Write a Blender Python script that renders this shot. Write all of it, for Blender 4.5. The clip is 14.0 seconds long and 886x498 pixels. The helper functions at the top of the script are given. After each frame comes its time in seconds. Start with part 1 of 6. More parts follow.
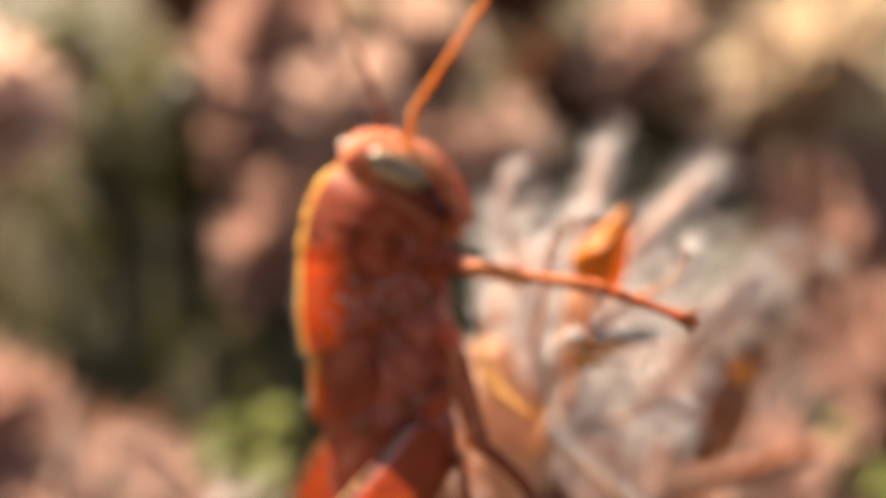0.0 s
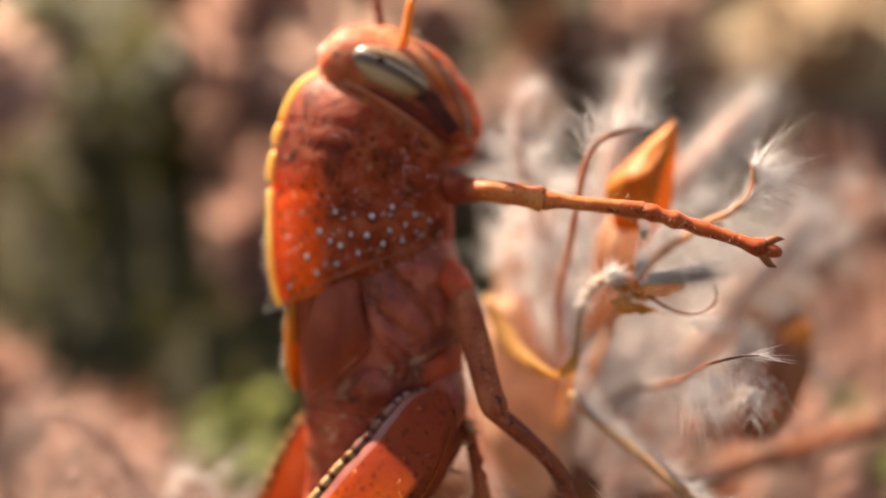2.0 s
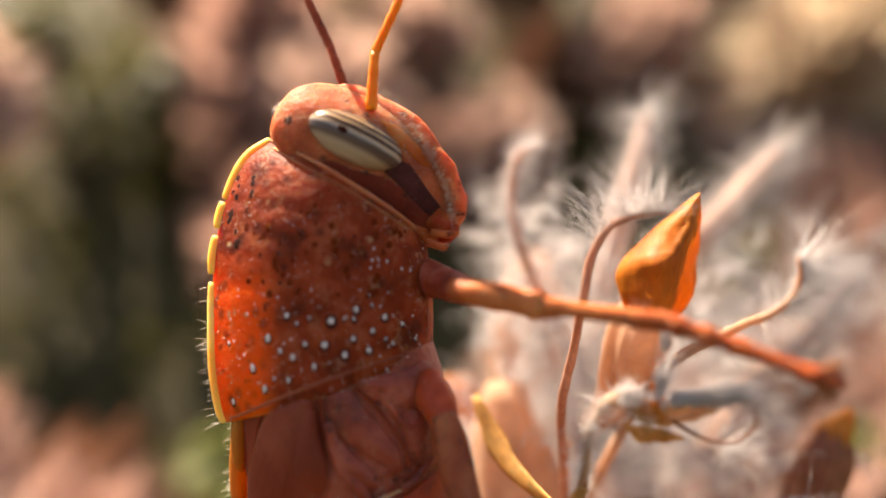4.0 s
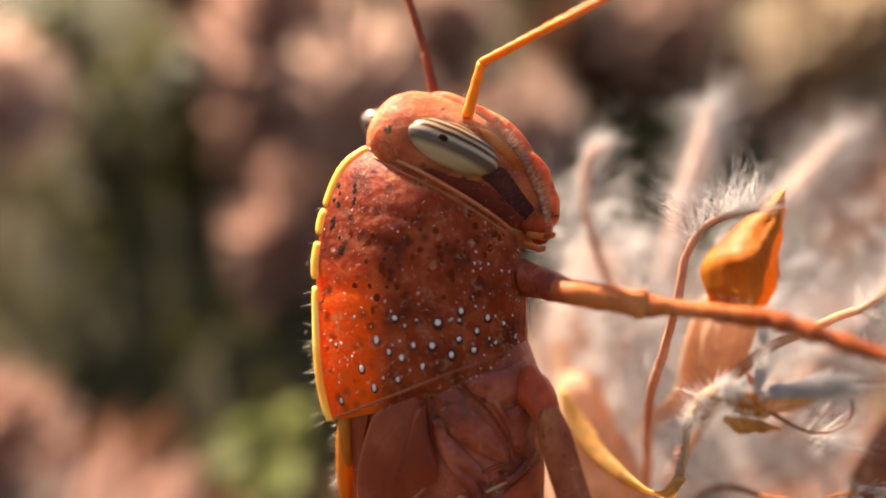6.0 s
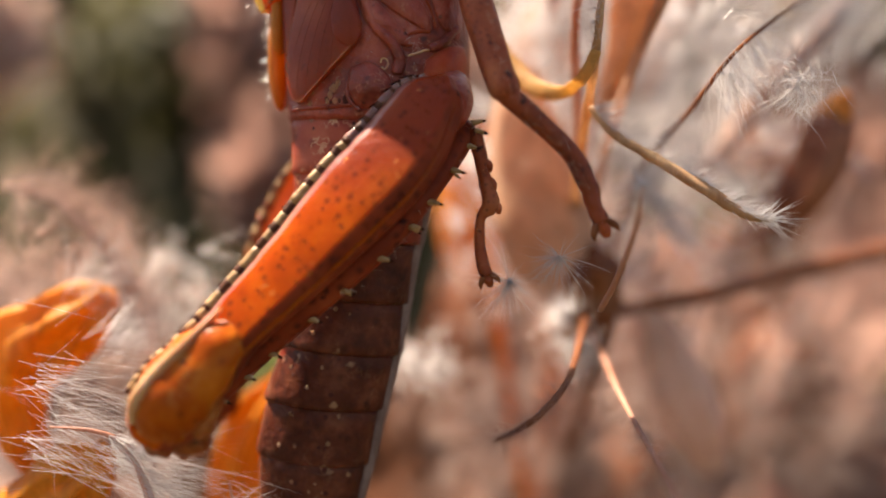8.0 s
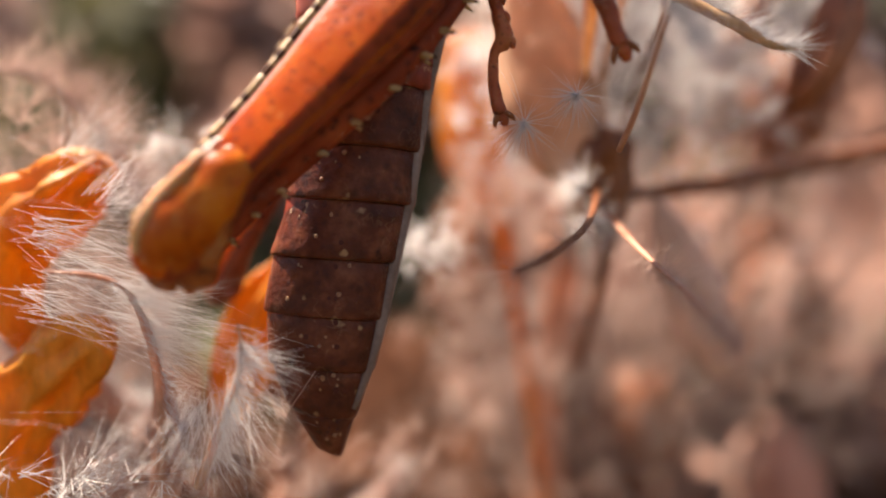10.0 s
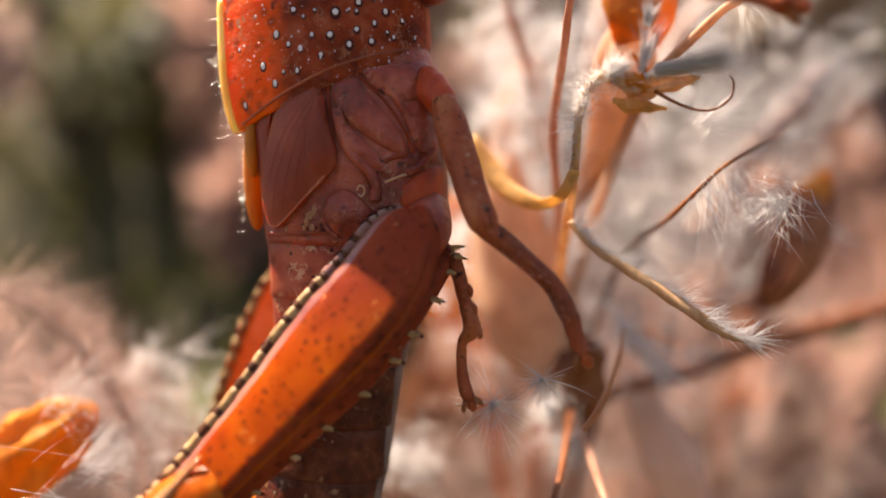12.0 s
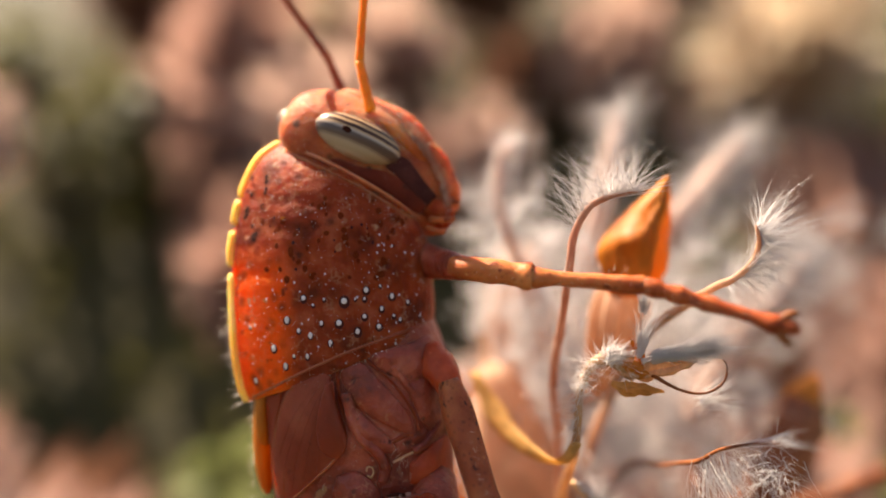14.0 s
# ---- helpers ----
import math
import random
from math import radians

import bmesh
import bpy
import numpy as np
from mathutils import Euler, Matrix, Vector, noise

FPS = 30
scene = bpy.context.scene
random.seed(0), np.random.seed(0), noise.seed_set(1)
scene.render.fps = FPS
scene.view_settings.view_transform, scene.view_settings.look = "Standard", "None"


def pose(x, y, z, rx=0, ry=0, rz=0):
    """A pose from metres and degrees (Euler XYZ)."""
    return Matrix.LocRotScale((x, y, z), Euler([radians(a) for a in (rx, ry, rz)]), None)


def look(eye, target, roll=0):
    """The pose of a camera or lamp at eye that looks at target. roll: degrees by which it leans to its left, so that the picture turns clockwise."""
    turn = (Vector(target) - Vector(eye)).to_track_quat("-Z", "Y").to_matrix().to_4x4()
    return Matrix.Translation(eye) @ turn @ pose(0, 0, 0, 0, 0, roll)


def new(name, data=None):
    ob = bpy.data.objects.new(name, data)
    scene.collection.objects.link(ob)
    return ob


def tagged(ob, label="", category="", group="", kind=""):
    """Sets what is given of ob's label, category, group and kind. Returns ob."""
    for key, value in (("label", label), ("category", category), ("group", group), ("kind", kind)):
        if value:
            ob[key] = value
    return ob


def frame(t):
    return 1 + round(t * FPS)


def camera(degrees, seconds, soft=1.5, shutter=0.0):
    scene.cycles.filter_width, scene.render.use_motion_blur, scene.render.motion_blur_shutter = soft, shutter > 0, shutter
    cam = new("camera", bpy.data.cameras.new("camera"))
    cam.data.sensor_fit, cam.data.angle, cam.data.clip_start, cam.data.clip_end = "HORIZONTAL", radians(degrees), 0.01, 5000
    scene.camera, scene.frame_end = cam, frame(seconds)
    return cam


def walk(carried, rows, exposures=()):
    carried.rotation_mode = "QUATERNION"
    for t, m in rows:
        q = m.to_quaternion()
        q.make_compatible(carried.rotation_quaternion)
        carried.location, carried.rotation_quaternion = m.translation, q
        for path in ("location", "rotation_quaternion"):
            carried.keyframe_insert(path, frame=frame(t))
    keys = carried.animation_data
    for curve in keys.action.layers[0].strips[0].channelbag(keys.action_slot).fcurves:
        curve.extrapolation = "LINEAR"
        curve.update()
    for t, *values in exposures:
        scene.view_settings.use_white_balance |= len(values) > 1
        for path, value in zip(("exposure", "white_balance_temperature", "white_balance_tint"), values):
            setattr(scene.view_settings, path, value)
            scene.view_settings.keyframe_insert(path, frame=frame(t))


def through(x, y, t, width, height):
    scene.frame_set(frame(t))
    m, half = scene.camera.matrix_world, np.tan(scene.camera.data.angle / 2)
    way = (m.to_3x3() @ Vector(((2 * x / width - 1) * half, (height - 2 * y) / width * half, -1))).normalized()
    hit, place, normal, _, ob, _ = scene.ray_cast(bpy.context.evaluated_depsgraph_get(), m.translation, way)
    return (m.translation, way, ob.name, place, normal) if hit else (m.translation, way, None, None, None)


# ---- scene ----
from mathutils.bvhtree import BVHTree

# A grasshopper nymph clings upright to a dry, woolly plant; x runs from its back to its belly, y away from the camera.
MM = 0.001


def eye_at(x, y, z, yaw, pitch, roll):
    """A pose in millimetres, looking along +y, with small turns in degrees."""
    m = Matrix.Translation((x * MM, y * MM, z * MM)) @ pose(0, 0, 0, 0, 0, yaw) @ pose(0, 0, 0, 90 + pitch, 0, 0)
    return m @ pose(0, 0, 0, 0, 0, roll)


PATH = [
    (0.0, eye_at(4.65, -48.27, 2.57, 0.39, 1.20, 1.11)),
    (0.5, eye_at(3.59, -44.10, 2.86, 0.38, 0.92, 1.43)),
    (1.0, eye_at(2.29, -42.33, 2.71, 0.27, 0.54, 1.41)),
    (1.5, eye_at(1.86, -40.98, -0.97, 0.13, 0.27, 1.12)),
    (2.0, eye_at(4.32, -38.01, -0.81, 0.29, 0.21, 0.81)),
    (2.5, eye_at(2.21, -35.33, 0.29, 0.48, 0.04, 0.71)),
    (3.0, eye_at(3.09, -34.14, -2.34, 0.73, 0.08, 1.02)),
    (3.5, eye_at(2.59, -33.53, 0.28, 0.36, 0.64, 0.69)),
    (4.0, eye_at(5.33, -30.73, 3.76, 0.35, 0.82, 0.58)),
    (4.2, eye_at(4.20, -31.00, 5.07, 0.17, 0.37, 0.53)),
    (6.3, eye_at(1.42, -32.07, 4.37, 1.55, -0.44, -0.72)),
    (6.5, eye_at(1.50, -31.82, 1.70, 1.56, -0.32, -0.51)),
    (7.0, eye_at(1.38, -32.40, -3.58, 1.55, -0.28, -0.27)),
    (7.5, eye_at(1.75, -34.03, -5.93, 1.56, -0.56, -0.27)),
    (8.0, eye_at(4.61, -33.45, -15.67, 0.78, -0.60, 0.35)),
    (8.5, eye_at(4.87, -35.00, -23.43, 0.73, -0.34, 0.63)),
    (8.7, eye_at(5.67, -35.03, -23.68, 0.53, -0.25, 0.55)),
    (10.8, eye_at(2.53, -29.97, -21.27, 0.23, -1.08, -0.82)),
    (11.0, eye_at(3.17, -29.73, -19.58, 0.24, -0.85, -0.74)),
    (11.5, eye_at(3.41, -31.55, -14.52, 0.21, -0.92, -1.00)),
    (12.0, eye_at(5.03, -33.02, -9.49, -0.11, -0.89, -1.03)),
    (12.5, eye_at(4.23, -34.00, -6.41, 0.03, 0.02, -0.72)),
    (13.0, eye_at(5.47, -36.57, -3.60, -0.59, 1.56, -0.76)),
    (13.5, eye_at(6.54, -36.45, -1.48, -0.67, 1.76, -1.11)),
    (14.0, eye_at(4.42, -34.37, 2.09, -1.19, 2.10, -1.93)),
]
cam = camera(62, 14.0, soft=1.8)
cam.data.dof.use_dof = True
cam.data.dof.focus_distance = 0.0351
cam.data.dof.aperture_fstop = 12
walk(cam, PATH, exposures=[(0.0, 2.29, 7900, 12), (1.5, 2.21, 7900, 12), (4.2, 2.14, 7900, 12), (7.0, 2.18, 7600, 12), (8.7, 2.20, 7300, 12), (10.8, 2.28, 7200, 12), (12.5, 2.2, 7500, 12), (14.0, 2.12, 7700, 12)])

# ---- light ----
SUN = Vector((-0.44, 0.26, 0.86)).normalized()
world = bpy.data.worlds.new("sky")
scene.world = world
world.use_nodes = True
sky = world.node_tree.nodes.new("ShaderNodeTexSky")
sky.sky_type = "NISHITA"
sky.sun_disc = False
sky.sun_elevation = math.asin(SUN.z)
sky.sun_rotation = math.atan2(SUN.x, SUN.y)
world.node_tree.nodes["Background"].inputs["Strength"].default_value = 0.062
world.node_tree.links.new(sky.outputs[0], world.node_tree.nodes["Background"].inputs["Color"])
lamp = bpy.data.lights.new("sun", "SUN")
lamp.energy, lamp.angle, lamp.color = 5.0, radians(0.5), (1.0, 0.93, 0.82)
sun = new("sun", lamp)
sun.matrix_world = look(SUN * 3, (0, 0, 0))

# ---- helpers for shapes; millimetres ----
rng = random.Random(7)


def holder(ob):
    """The thing or part that may carry a piece: no deeper than thing, part, piece."""
    while ob and ob.parent and ob.parent.parent:
        ob = ob.parent
    return ob


def part(name, bm, material, parent=None, label="", smooth=True, origin=None):
    """Links a bmesh (millimetres, in the world) as one mesh object under a thing or a part."""
    parent = holder(parent)
    me = bpy.data.meshes.new(name)
    home = Vector(origin) if origin is not None else (where[parent.name] if parent else Vector((0, 0, 0)))
    for v in bm.verts:
        v.co = (v.co - home) * MM
    bmesh.ops.recalc_face_normals(bm, faces=bm.faces) if len(bm.faces) < 30000 else None
    for f in bm.faces:
        f.smooth = smooth
    bm.to_mesh(me)
    bm.free()
    for m in (material if isinstance(material, (list, tuple)) else [material]):
        me.materials.append(m)
    ob = new(name, me)
    where[ob.name] = home
    if parent:
        ob.parent = parent
        ob.location = (home - where[parent.name]) * MM
    else:
        ob.location = home * MM
    if label:
        tagged(ob, label)
    return ob


where = {}


def thing(name, at, label, category, group="", kind=""):
    ob = new(name)
    ob.empty_display_size = 0.002
    ob.location = Vector(at) * MM
    where[ob.name] = Vector(at)
    return tagged(ob, label, category, group, kind)


def spline(points, n):
    """n points, evenly by parameter, on a smooth curve through the given tuples of any length."""
    p = np.array(points, float)
    if len(p) < 3:
        return [p[0] + (p[-1] - p[0]) * k / (n - 1) for k in range(n)]
    ext = np.vstack([2 * p[0] - p[1], p, 2 * p[-1] - p[-2]])
    out = []
    for k in range(n):
        u = k / (n - 1) * (len(p) - 1)
        i = min(int(u), len(p) - 2)
        f = u - i
        a, b, c, d = ext[i:i + 4]
        out.append(0.5 * (2 * b + (c - a) * f + (2 * a - 5 * b + 4 * c - d) * f * f + (3 * b - a - 3 * c + d) * f ** 3))
    return out


def skin(bm, rings, cap=True, mat=0):
    """Joins closed rings of points into a skin, with closed ends."""
    rows = [[bm.verts.new(p) for p in ring] for ring in rings]
    n = len(rows[0])
    for a, b in zip(rows, rows[1:]):
        for i in range(n):
            f = bm.faces.new((a[i], a[(i + 1) % n], b[(i + 1) % n], b[i]))
            f.material_index = mat
    if cap:
        for row in (rows[0], rows[-1]):
            c = bm.verts.new(sum((v.co for v in row), Vector()) / n)
            for i in range(n):
                f = bm.faces.new((row[i], row[(i + 1) % n], c))
                f.material_index = mat
    return rows


def tube(bm, points, sides=10, flat=1.0, side=(0, 1, 0), lump=0.0, mat=0, rounded=True):
    """A tube through points (x, y, z, radius); flat squeezes it along the given side."""
    pts = [Vector(p[:3]) for p in points]
    rad = [p[3] for p in points]
    rings = []
    for i, p in enumerate(pts):
        ahead = (pts[min(i + 1, len(pts) - 1)] - pts[max(i - 1, 0)]).normalized()
        s = Vector(side)
        s = s - ahead * s.dot(ahead)
        if s.length < 1e-3:
            s = ahead.orthogonal()
        s.normalize()
        u = ahead.cross(s)
        r = rad[i]
        ring = []
        for k in range(sides):
            a = 2 * math.pi * k / sides
            w = r * (1 + lump * noise.noise(p * 1.7 + Vector((math.cos(a), math.sin(a), 0))))
            ring.append(p + s * math.cos(a) * w * flat + u * math.sin(a) * w)
        rings.append(ring)
    return skin(bm, rings, True, mat)


def sweep(points, n=14, sides=10, flat=1.0, side=(0, 1, 0), lump=0.0):
    bm = bmesh.new()
    tube(bm, [tuple(p) for p in spline(points, n)], sides, flat, side, lump)
    return bm


def hair(bm, root, way, length, radius, bend, mat=0):
    """One tapering, grooved hair."""
    way = Vector(way).normalized()
    s = way.orthogonal().normalized()
    t = way.cross(s)
    bend = Vector(bend)
    steps = 3
    rows = []
    for k in range(steps):
        f = k / steps
        c = Vector(root) + way * length * f + bend * length * f * f
        r = radius * (1 - 0.75 * f)
        rows.append([bm.verts.new(c + (s * math.cos(a) + t * math.sin(a)) * r) for a in (0, 2.09, 4.19)])
    tip = bm.verts.new(Vector(root) + way * length + bend * length)
    for a, b in zip(rows, rows[1:]):
        for i in (0, 1):
            bm.faces.new((a[i], a[i + 1], b[i + 1], b[i])).material_index = mat
    for i in (0, 1):
        bm.faces.new((rows[-1][i], rows[-1][i + 1], tip)).material_index = mat


def ball(radius):
    return Vector((rng.gauss(0, 1), rng.gauss(0, 1), rng.gauss(0, 1))).normalized() * radius


# ---- materials ----
def material(name):
    m = bpy.data.materials.new(name)
    m.use_nodes = True
    return m, m.node_tree.nodes, m.node_tree.links, m.node_tree.nodes["Principled BSDF"]


def grain(nodes, links, scale, detail=5.0, rough=0.6, stretch=(1, 1, 1), offset=0.0):
    co = nodes.new("ShaderNodeTexCoord")
    mp = nodes.new("ShaderNodeMapping")
    mp.inputs["Scale"].default_value = stretch
    mp.inputs["Location"].default_value = (offset, offset, offset)
    tx = nodes.new("ShaderNodeTexNoise")
    tx.inputs["Scale"].default_value, tx.inputs["Detail"].default_value = scale, detail
    tx.inputs["Roughness"].default_value = rough
    links.new(co.outputs["Object"], mp.inputs["Vector"])
    links.new(mp.outputs[0], tx.inputs["Vector"])
    return tx.outputs["Fac"]


def ramp(nodes, links, source, stops):
    r = nodes.new("ShaderNodeValToRGB")
    while len(r.color_ramp.elements) < len(stops):
        r.color_ramp.elements.new(0.5)
    for e, (at, colour) in zip(r.color_ramp.elements, stops):
        e.position, e.color = at, (*colour, 1)
    links.new(source, r.inputs[0])
    return r.outputs["Color"]


def mixed(nodes, links, fac, a, b):
    m = nodes.new("ShaderNodeMix")
    m.data_type = "RGBA"
    links.new(fac, m.inputs[0])
    for k, v in ((6, a), (7, b)):
        if isinstance(v, tuple):
            m.inputs[k].default_value = (*v, 1)
        else:
            links.new(v, m.inputs[k])
    return m.outputs[2]


def bumped(nodes, links, bsdf, source, strength, depth):
    b = nodes.new("ShaderNodeBump")
    b.inputs["Strength"].default_value, b.inputs["Distance"].default_value = strength, depth
    links.new(source, b.inputs["Height"])
    links.new(b.outputs[0], bsdf.inputs["Normal"])


def cuticle(name, dark, base, pale, speck=(0.05, 0.012, 0.008), speck_at=0.33, scale=900, rough=0.38, sss=0.35, radius=(1.0, 0.25, 0.08),
            reach=0.8, big=220, bump=0.3, pale_at=0.70, fleck=None, thin=None, spots=0.0, spot_scale=1500, worms=0.0, gloss=0.14, painted_light=None, relief=0.5, glow=0.35):
    """Insect shell: a mottled colour, dark pits and soft spots, pale flecks and wormlike marks, a waxy gloss and some light through it."""
    m, nodes, links, bsdf = material(name)
    blot = ramp(nodes, links, grain(nodes, links, big, 4), [(0.32, dark), (0.52, base), (0.70, pale)])
    def masked(source, mask, strength):
        k = nodes.new("ShaderNodeMath")
        k.operation = "MULTIPLY"
        links.new(source, k.inputs[0])
        links.new(mask, k.inputs[1])
        j = nodes.new("ShaderNodeMath")
        j.operation = "MULTIPLY"
        links.new(k.outputs[0], j.inputs[0])
        j.inputs[1].default_value = strength
        return j.outputs[0]

    # A tint that paints light and shade on where two spans overlap.
    if painted_light:
        spans, tint = painted_light
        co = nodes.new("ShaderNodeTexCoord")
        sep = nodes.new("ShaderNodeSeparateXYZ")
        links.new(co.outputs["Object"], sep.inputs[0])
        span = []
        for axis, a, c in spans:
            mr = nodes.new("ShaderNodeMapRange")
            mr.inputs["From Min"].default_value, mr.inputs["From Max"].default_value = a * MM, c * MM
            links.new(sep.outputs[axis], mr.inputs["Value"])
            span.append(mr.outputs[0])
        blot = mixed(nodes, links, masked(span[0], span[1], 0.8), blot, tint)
    pits = ramp(nodes, links, grain(nodes, links, scale, 3, 0.5, offset=0.3), [(speck_at - 0.05, (1, 1, 1)), (speck_at + 0.03, (0, 0, 0))])
    flecks = ramp(nodes, links, grain(nodes, links, scale * 1.3, 2, 0.5, offset=0.7), [(pale_at, (0, 0, 0)), (pale_at + 0.08, (1, 1, 1))])
    col = mixed(nodes, links, pits, blot, speck)
    col = mixed(nodes, links, flecks, col, fleck or pale)

    if spots:
        co = nodes.new("ShaderNodeTexCoord")
        vor = nodes.new("ShaderNodeTexVoronoi")
        vor.inputs["Scale"].default_value = spot_scale
        links.new(co.outputs["Object"], vor.inputs["Vector"])
        round_ = ramp(nodes, links, vor.outputs["Distance"], [(0.10, (1, 1, 1)), (0.42, (0, 0, 0))])
        mask = ramp(nodes, links, grain(nodes, links, spot_scale * 0.35, 2, 0.5, offset=0.11), [(0.36, (0, 0, 0)), (0.52, (1, 1, 1))])
        col = mixed(nodes, links, masked(round_, mask, spots), col, speck)
    if worms:
        line_ = ramp(nodes, links, grain(nodes, links, scale * 2.1, 2, 0.5, offset=0.45), [(0.45, (0, 0, 0)), (0.49, (1, 1, 1)), (0.51, (1, 1, 1)), (0.55, (0, 0, 0))])
        mask = ramp(nodes, links, grain(nodes, links, scale * 1.0, 2, 0.5, offset=0.9), [(0.55, (0, 0, 0)), (0.65, (1, 1, 1))])
        col = mixed(nodes, links, masked(line_, mask, worms), col, fleck or pale)
    links.new(col, bsdf.inputs["Base Color"])
    if thin:
        tr = nodes.new("ShaderNodeBsdfTranslucent")
        tr.inputs["Color"].default_value = (*thin, 1)
        mx = nodes.new("ShaderNodeMixShader")
        mx.inputs[0].default_value = glow
        links.new(bsdf.outputs[0], mx.inputs[1])
        links.new(tr.outputs[0], mx.inputs[2])
        links.new(mx.outputs[0], nodes["Material Output"].inputs["Surface"])
    bsdf.inputs["Roughness"].default_value = rough
    bsdf.inputs["Specular IOR Level"].default_value = gloss
    bsdf.inputs["Subsurface Weight"].default_value = sss
    bsdf.inputs["Subsurface Radius"].default_value = radius
    bsdf.inputs["Subsurface Scale"].default_value = reach * MM
    coarse = nodes.new("ShaderNodeBump")
    coarse.inputs["Strength"].default_value, coarse.inputs["Distance"].default_value = relief, 0.00014
    links.new(grain(nodes, links, big * 3.2, 4, 0.55, offset=0.5), coarse.inputs["Height"])
    fine = nodes.new("ShaderNodeBump")
    fine.inputs["Strength"].default_value, fine.inputs["Distance"].default_value = bump, 0.00006
    links.new(grain(nodes, links, scale * 2.2, 6, 0.65), fine.inputs["Height"])
    links.new(coarse.outputs[0], fine.inputs["Normal"])
    links.new(fine.outputs[0], bsdf.inputs["Normal"])
    return m


def matter(name, stops, scale=400, rough=0.7, bump=0.4, depth=0.0001, sss=0.0, through=0.0, stretch=(1, 1, 1), spec=0.3, fine=6.0):
    """Plain natural matter: a colour that varies at two scales, relief, and light that passes through thin parts."""
    m, nodes, links, bsdf = material(name)
    big = ramp(nodes, links, grain(nodes, links, scale, 5, 0.6, stretch), stops)
    small = ramp(nodes, links, grain(nodes, links, scale * fine, 3, 0.6, stretch, 0.2), [(0.3, (0.55, 0.55, 0.55)), (0.7, (1.0, 1.0, 1.0))])
    mul = nodes.new("ShaderNodeMix")
    mul.data_type, mul.blend_type = "RGBA", "MULTIPLY"
    mul.inputs[0].default_value = 0.6
    links.new(big, mul.inputs[6])
    links.new(small, mul.inputs[7])
    links.new(mul.outputs[2], bsdf.inputs["Base Color"])
    bsdf.inputs["Roughness"].default_value = rough
    bsdf.inputs["Specular IOR Level"].default_value = spec
    if bump:
        bumped(nodes, links, bsdf, grain(nodes, links, scale * 3, 6, 0.6, stretch), bump, depth)
    if through:
        tr = nodes.new("ShaderNodeBsdfTranslucent")
        links.new(mul.outputs[2], tr.inputs["Color"])
        mx = nodes.new("ShaderNodeMixShader")
        mx.inputs[0].default_value = through
        links.new(bsdf.outputs[0], mx.inputs[1])
        links.new(tr.outputs[0], mx.inputs[2])
        links.new(mx.outputs[0], nodes["Material Output"].inputs["Surface"])
    return m


# Rear back corner tinted orange: sunlight through the thin crest, painted in.
SHELL = cuticle("red_shell", (0.10, 0.012, 0.005), (0.26, 0.034, 0.010), (0.41, 0.098, 0.038), speck=(0.055, 0.009, 0.006), speck_at=0.31, fleck=(0.46, 0.22, 0.11), pale_at=0.68,
                rough=0.55, sss=0.85, reach=3.0, radius=(1.0, 0.20, 0.05), thin=(0.95, 0.17, 0.015), spots=0.7, spot_scale=1100, worms=0.45, big=600, gloss=0.09, bump=1.0, relief=0.9, glow=0.08, painted_light=((("X", 0.6, -0.5), ("Z", 37.8, 35.8)), (0.92, 0.100, 0.004)))
HEAD = cuticle("orange_shell", (0.27, 0.050, 0.020), (0.44, 0.105, 0.042), (0.58, 0.22, 0.115), scale=1300, speck_at=0.33, big=420, spots=0.7, worms=0.3, fleck=(0.55, 0.25, 0.12), gloss=0.08, rough=0.55, sss=0.8, reach=1.8, bump=0.8, relief=0.9)
# Dark red of the cheek, deepened for the shade below the eye.
CHEEK = cuticle("cheek_shell", (0.09, 0.012, 0.007), (0.16, 0.022, 0.010), (0.25, 0.048, 0.020), scale=1300, bump=0.6, gloss=0.1, rough=0.5)
BROW = cuticle("brow_shell", (0.34, 0.060, 0.012), (0.52, 0.125, 0.026), (0.62, 0.24, 0.09), scale=1300, speck_at=0.25, big=420, gloss=0.08, rough=0.5, sss=0.5, thin=(0.95, 0.30, 0.04), bump=0.7)
FLANK = cuticle("flank_shell", (0.12, 0.016, 0.009), (0.26, 0.040, 0.020), (0.40, 0.095, 0.056), speck=(0.07, 0.011, 0.008), speck_at=0.33, scale=1500, spots=0.4, spot_scale=1900, worms=0.6,
                fleck=(0.38, 0.15, 0.085), bump=1.0, sss=0.3, gloss=0.30, rough=0.36, relief=1.5, big=420)
UPPER = cuticle("upper_abdomen_shell", (0.11, 0.015, 0.009), (0.23, 0.036, 0.018), (0.36, 0.09, 0.045), speck=(0.04, 0.009, 0.006), scale=900, spots=0.8, spot_scale=1300, worms=0.9,
                fleck=(0.45, 0.25, 0.14), sss=0.25)
# Here and in FEMTOP the top end is tinted dark for the body's shadow.
FEMUR = cuticle("femur_shell", (0.23, 0.024, 0.002), (0.37, 0.052, 0.002), (0.47, 0.092, 0.005), speck=(0.08, 0.012, 0.006), speck_at=0.29, scale=1100,
                rough=0.30, big=230, spots=0.75, spot_scale=1900, gloss=0.05, sss=0.6, reach=1.6, worms=0.0, fleck=(0.5, 0.2, 0.06), bump=0.5,
                painted_light=((("Z", 18.5, 22.0), ("Z", 18.5, 20.0)), (0.15, 0.020, 0.012)))
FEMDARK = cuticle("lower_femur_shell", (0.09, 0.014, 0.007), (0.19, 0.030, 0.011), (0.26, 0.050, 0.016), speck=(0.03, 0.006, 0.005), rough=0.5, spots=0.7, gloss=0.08)
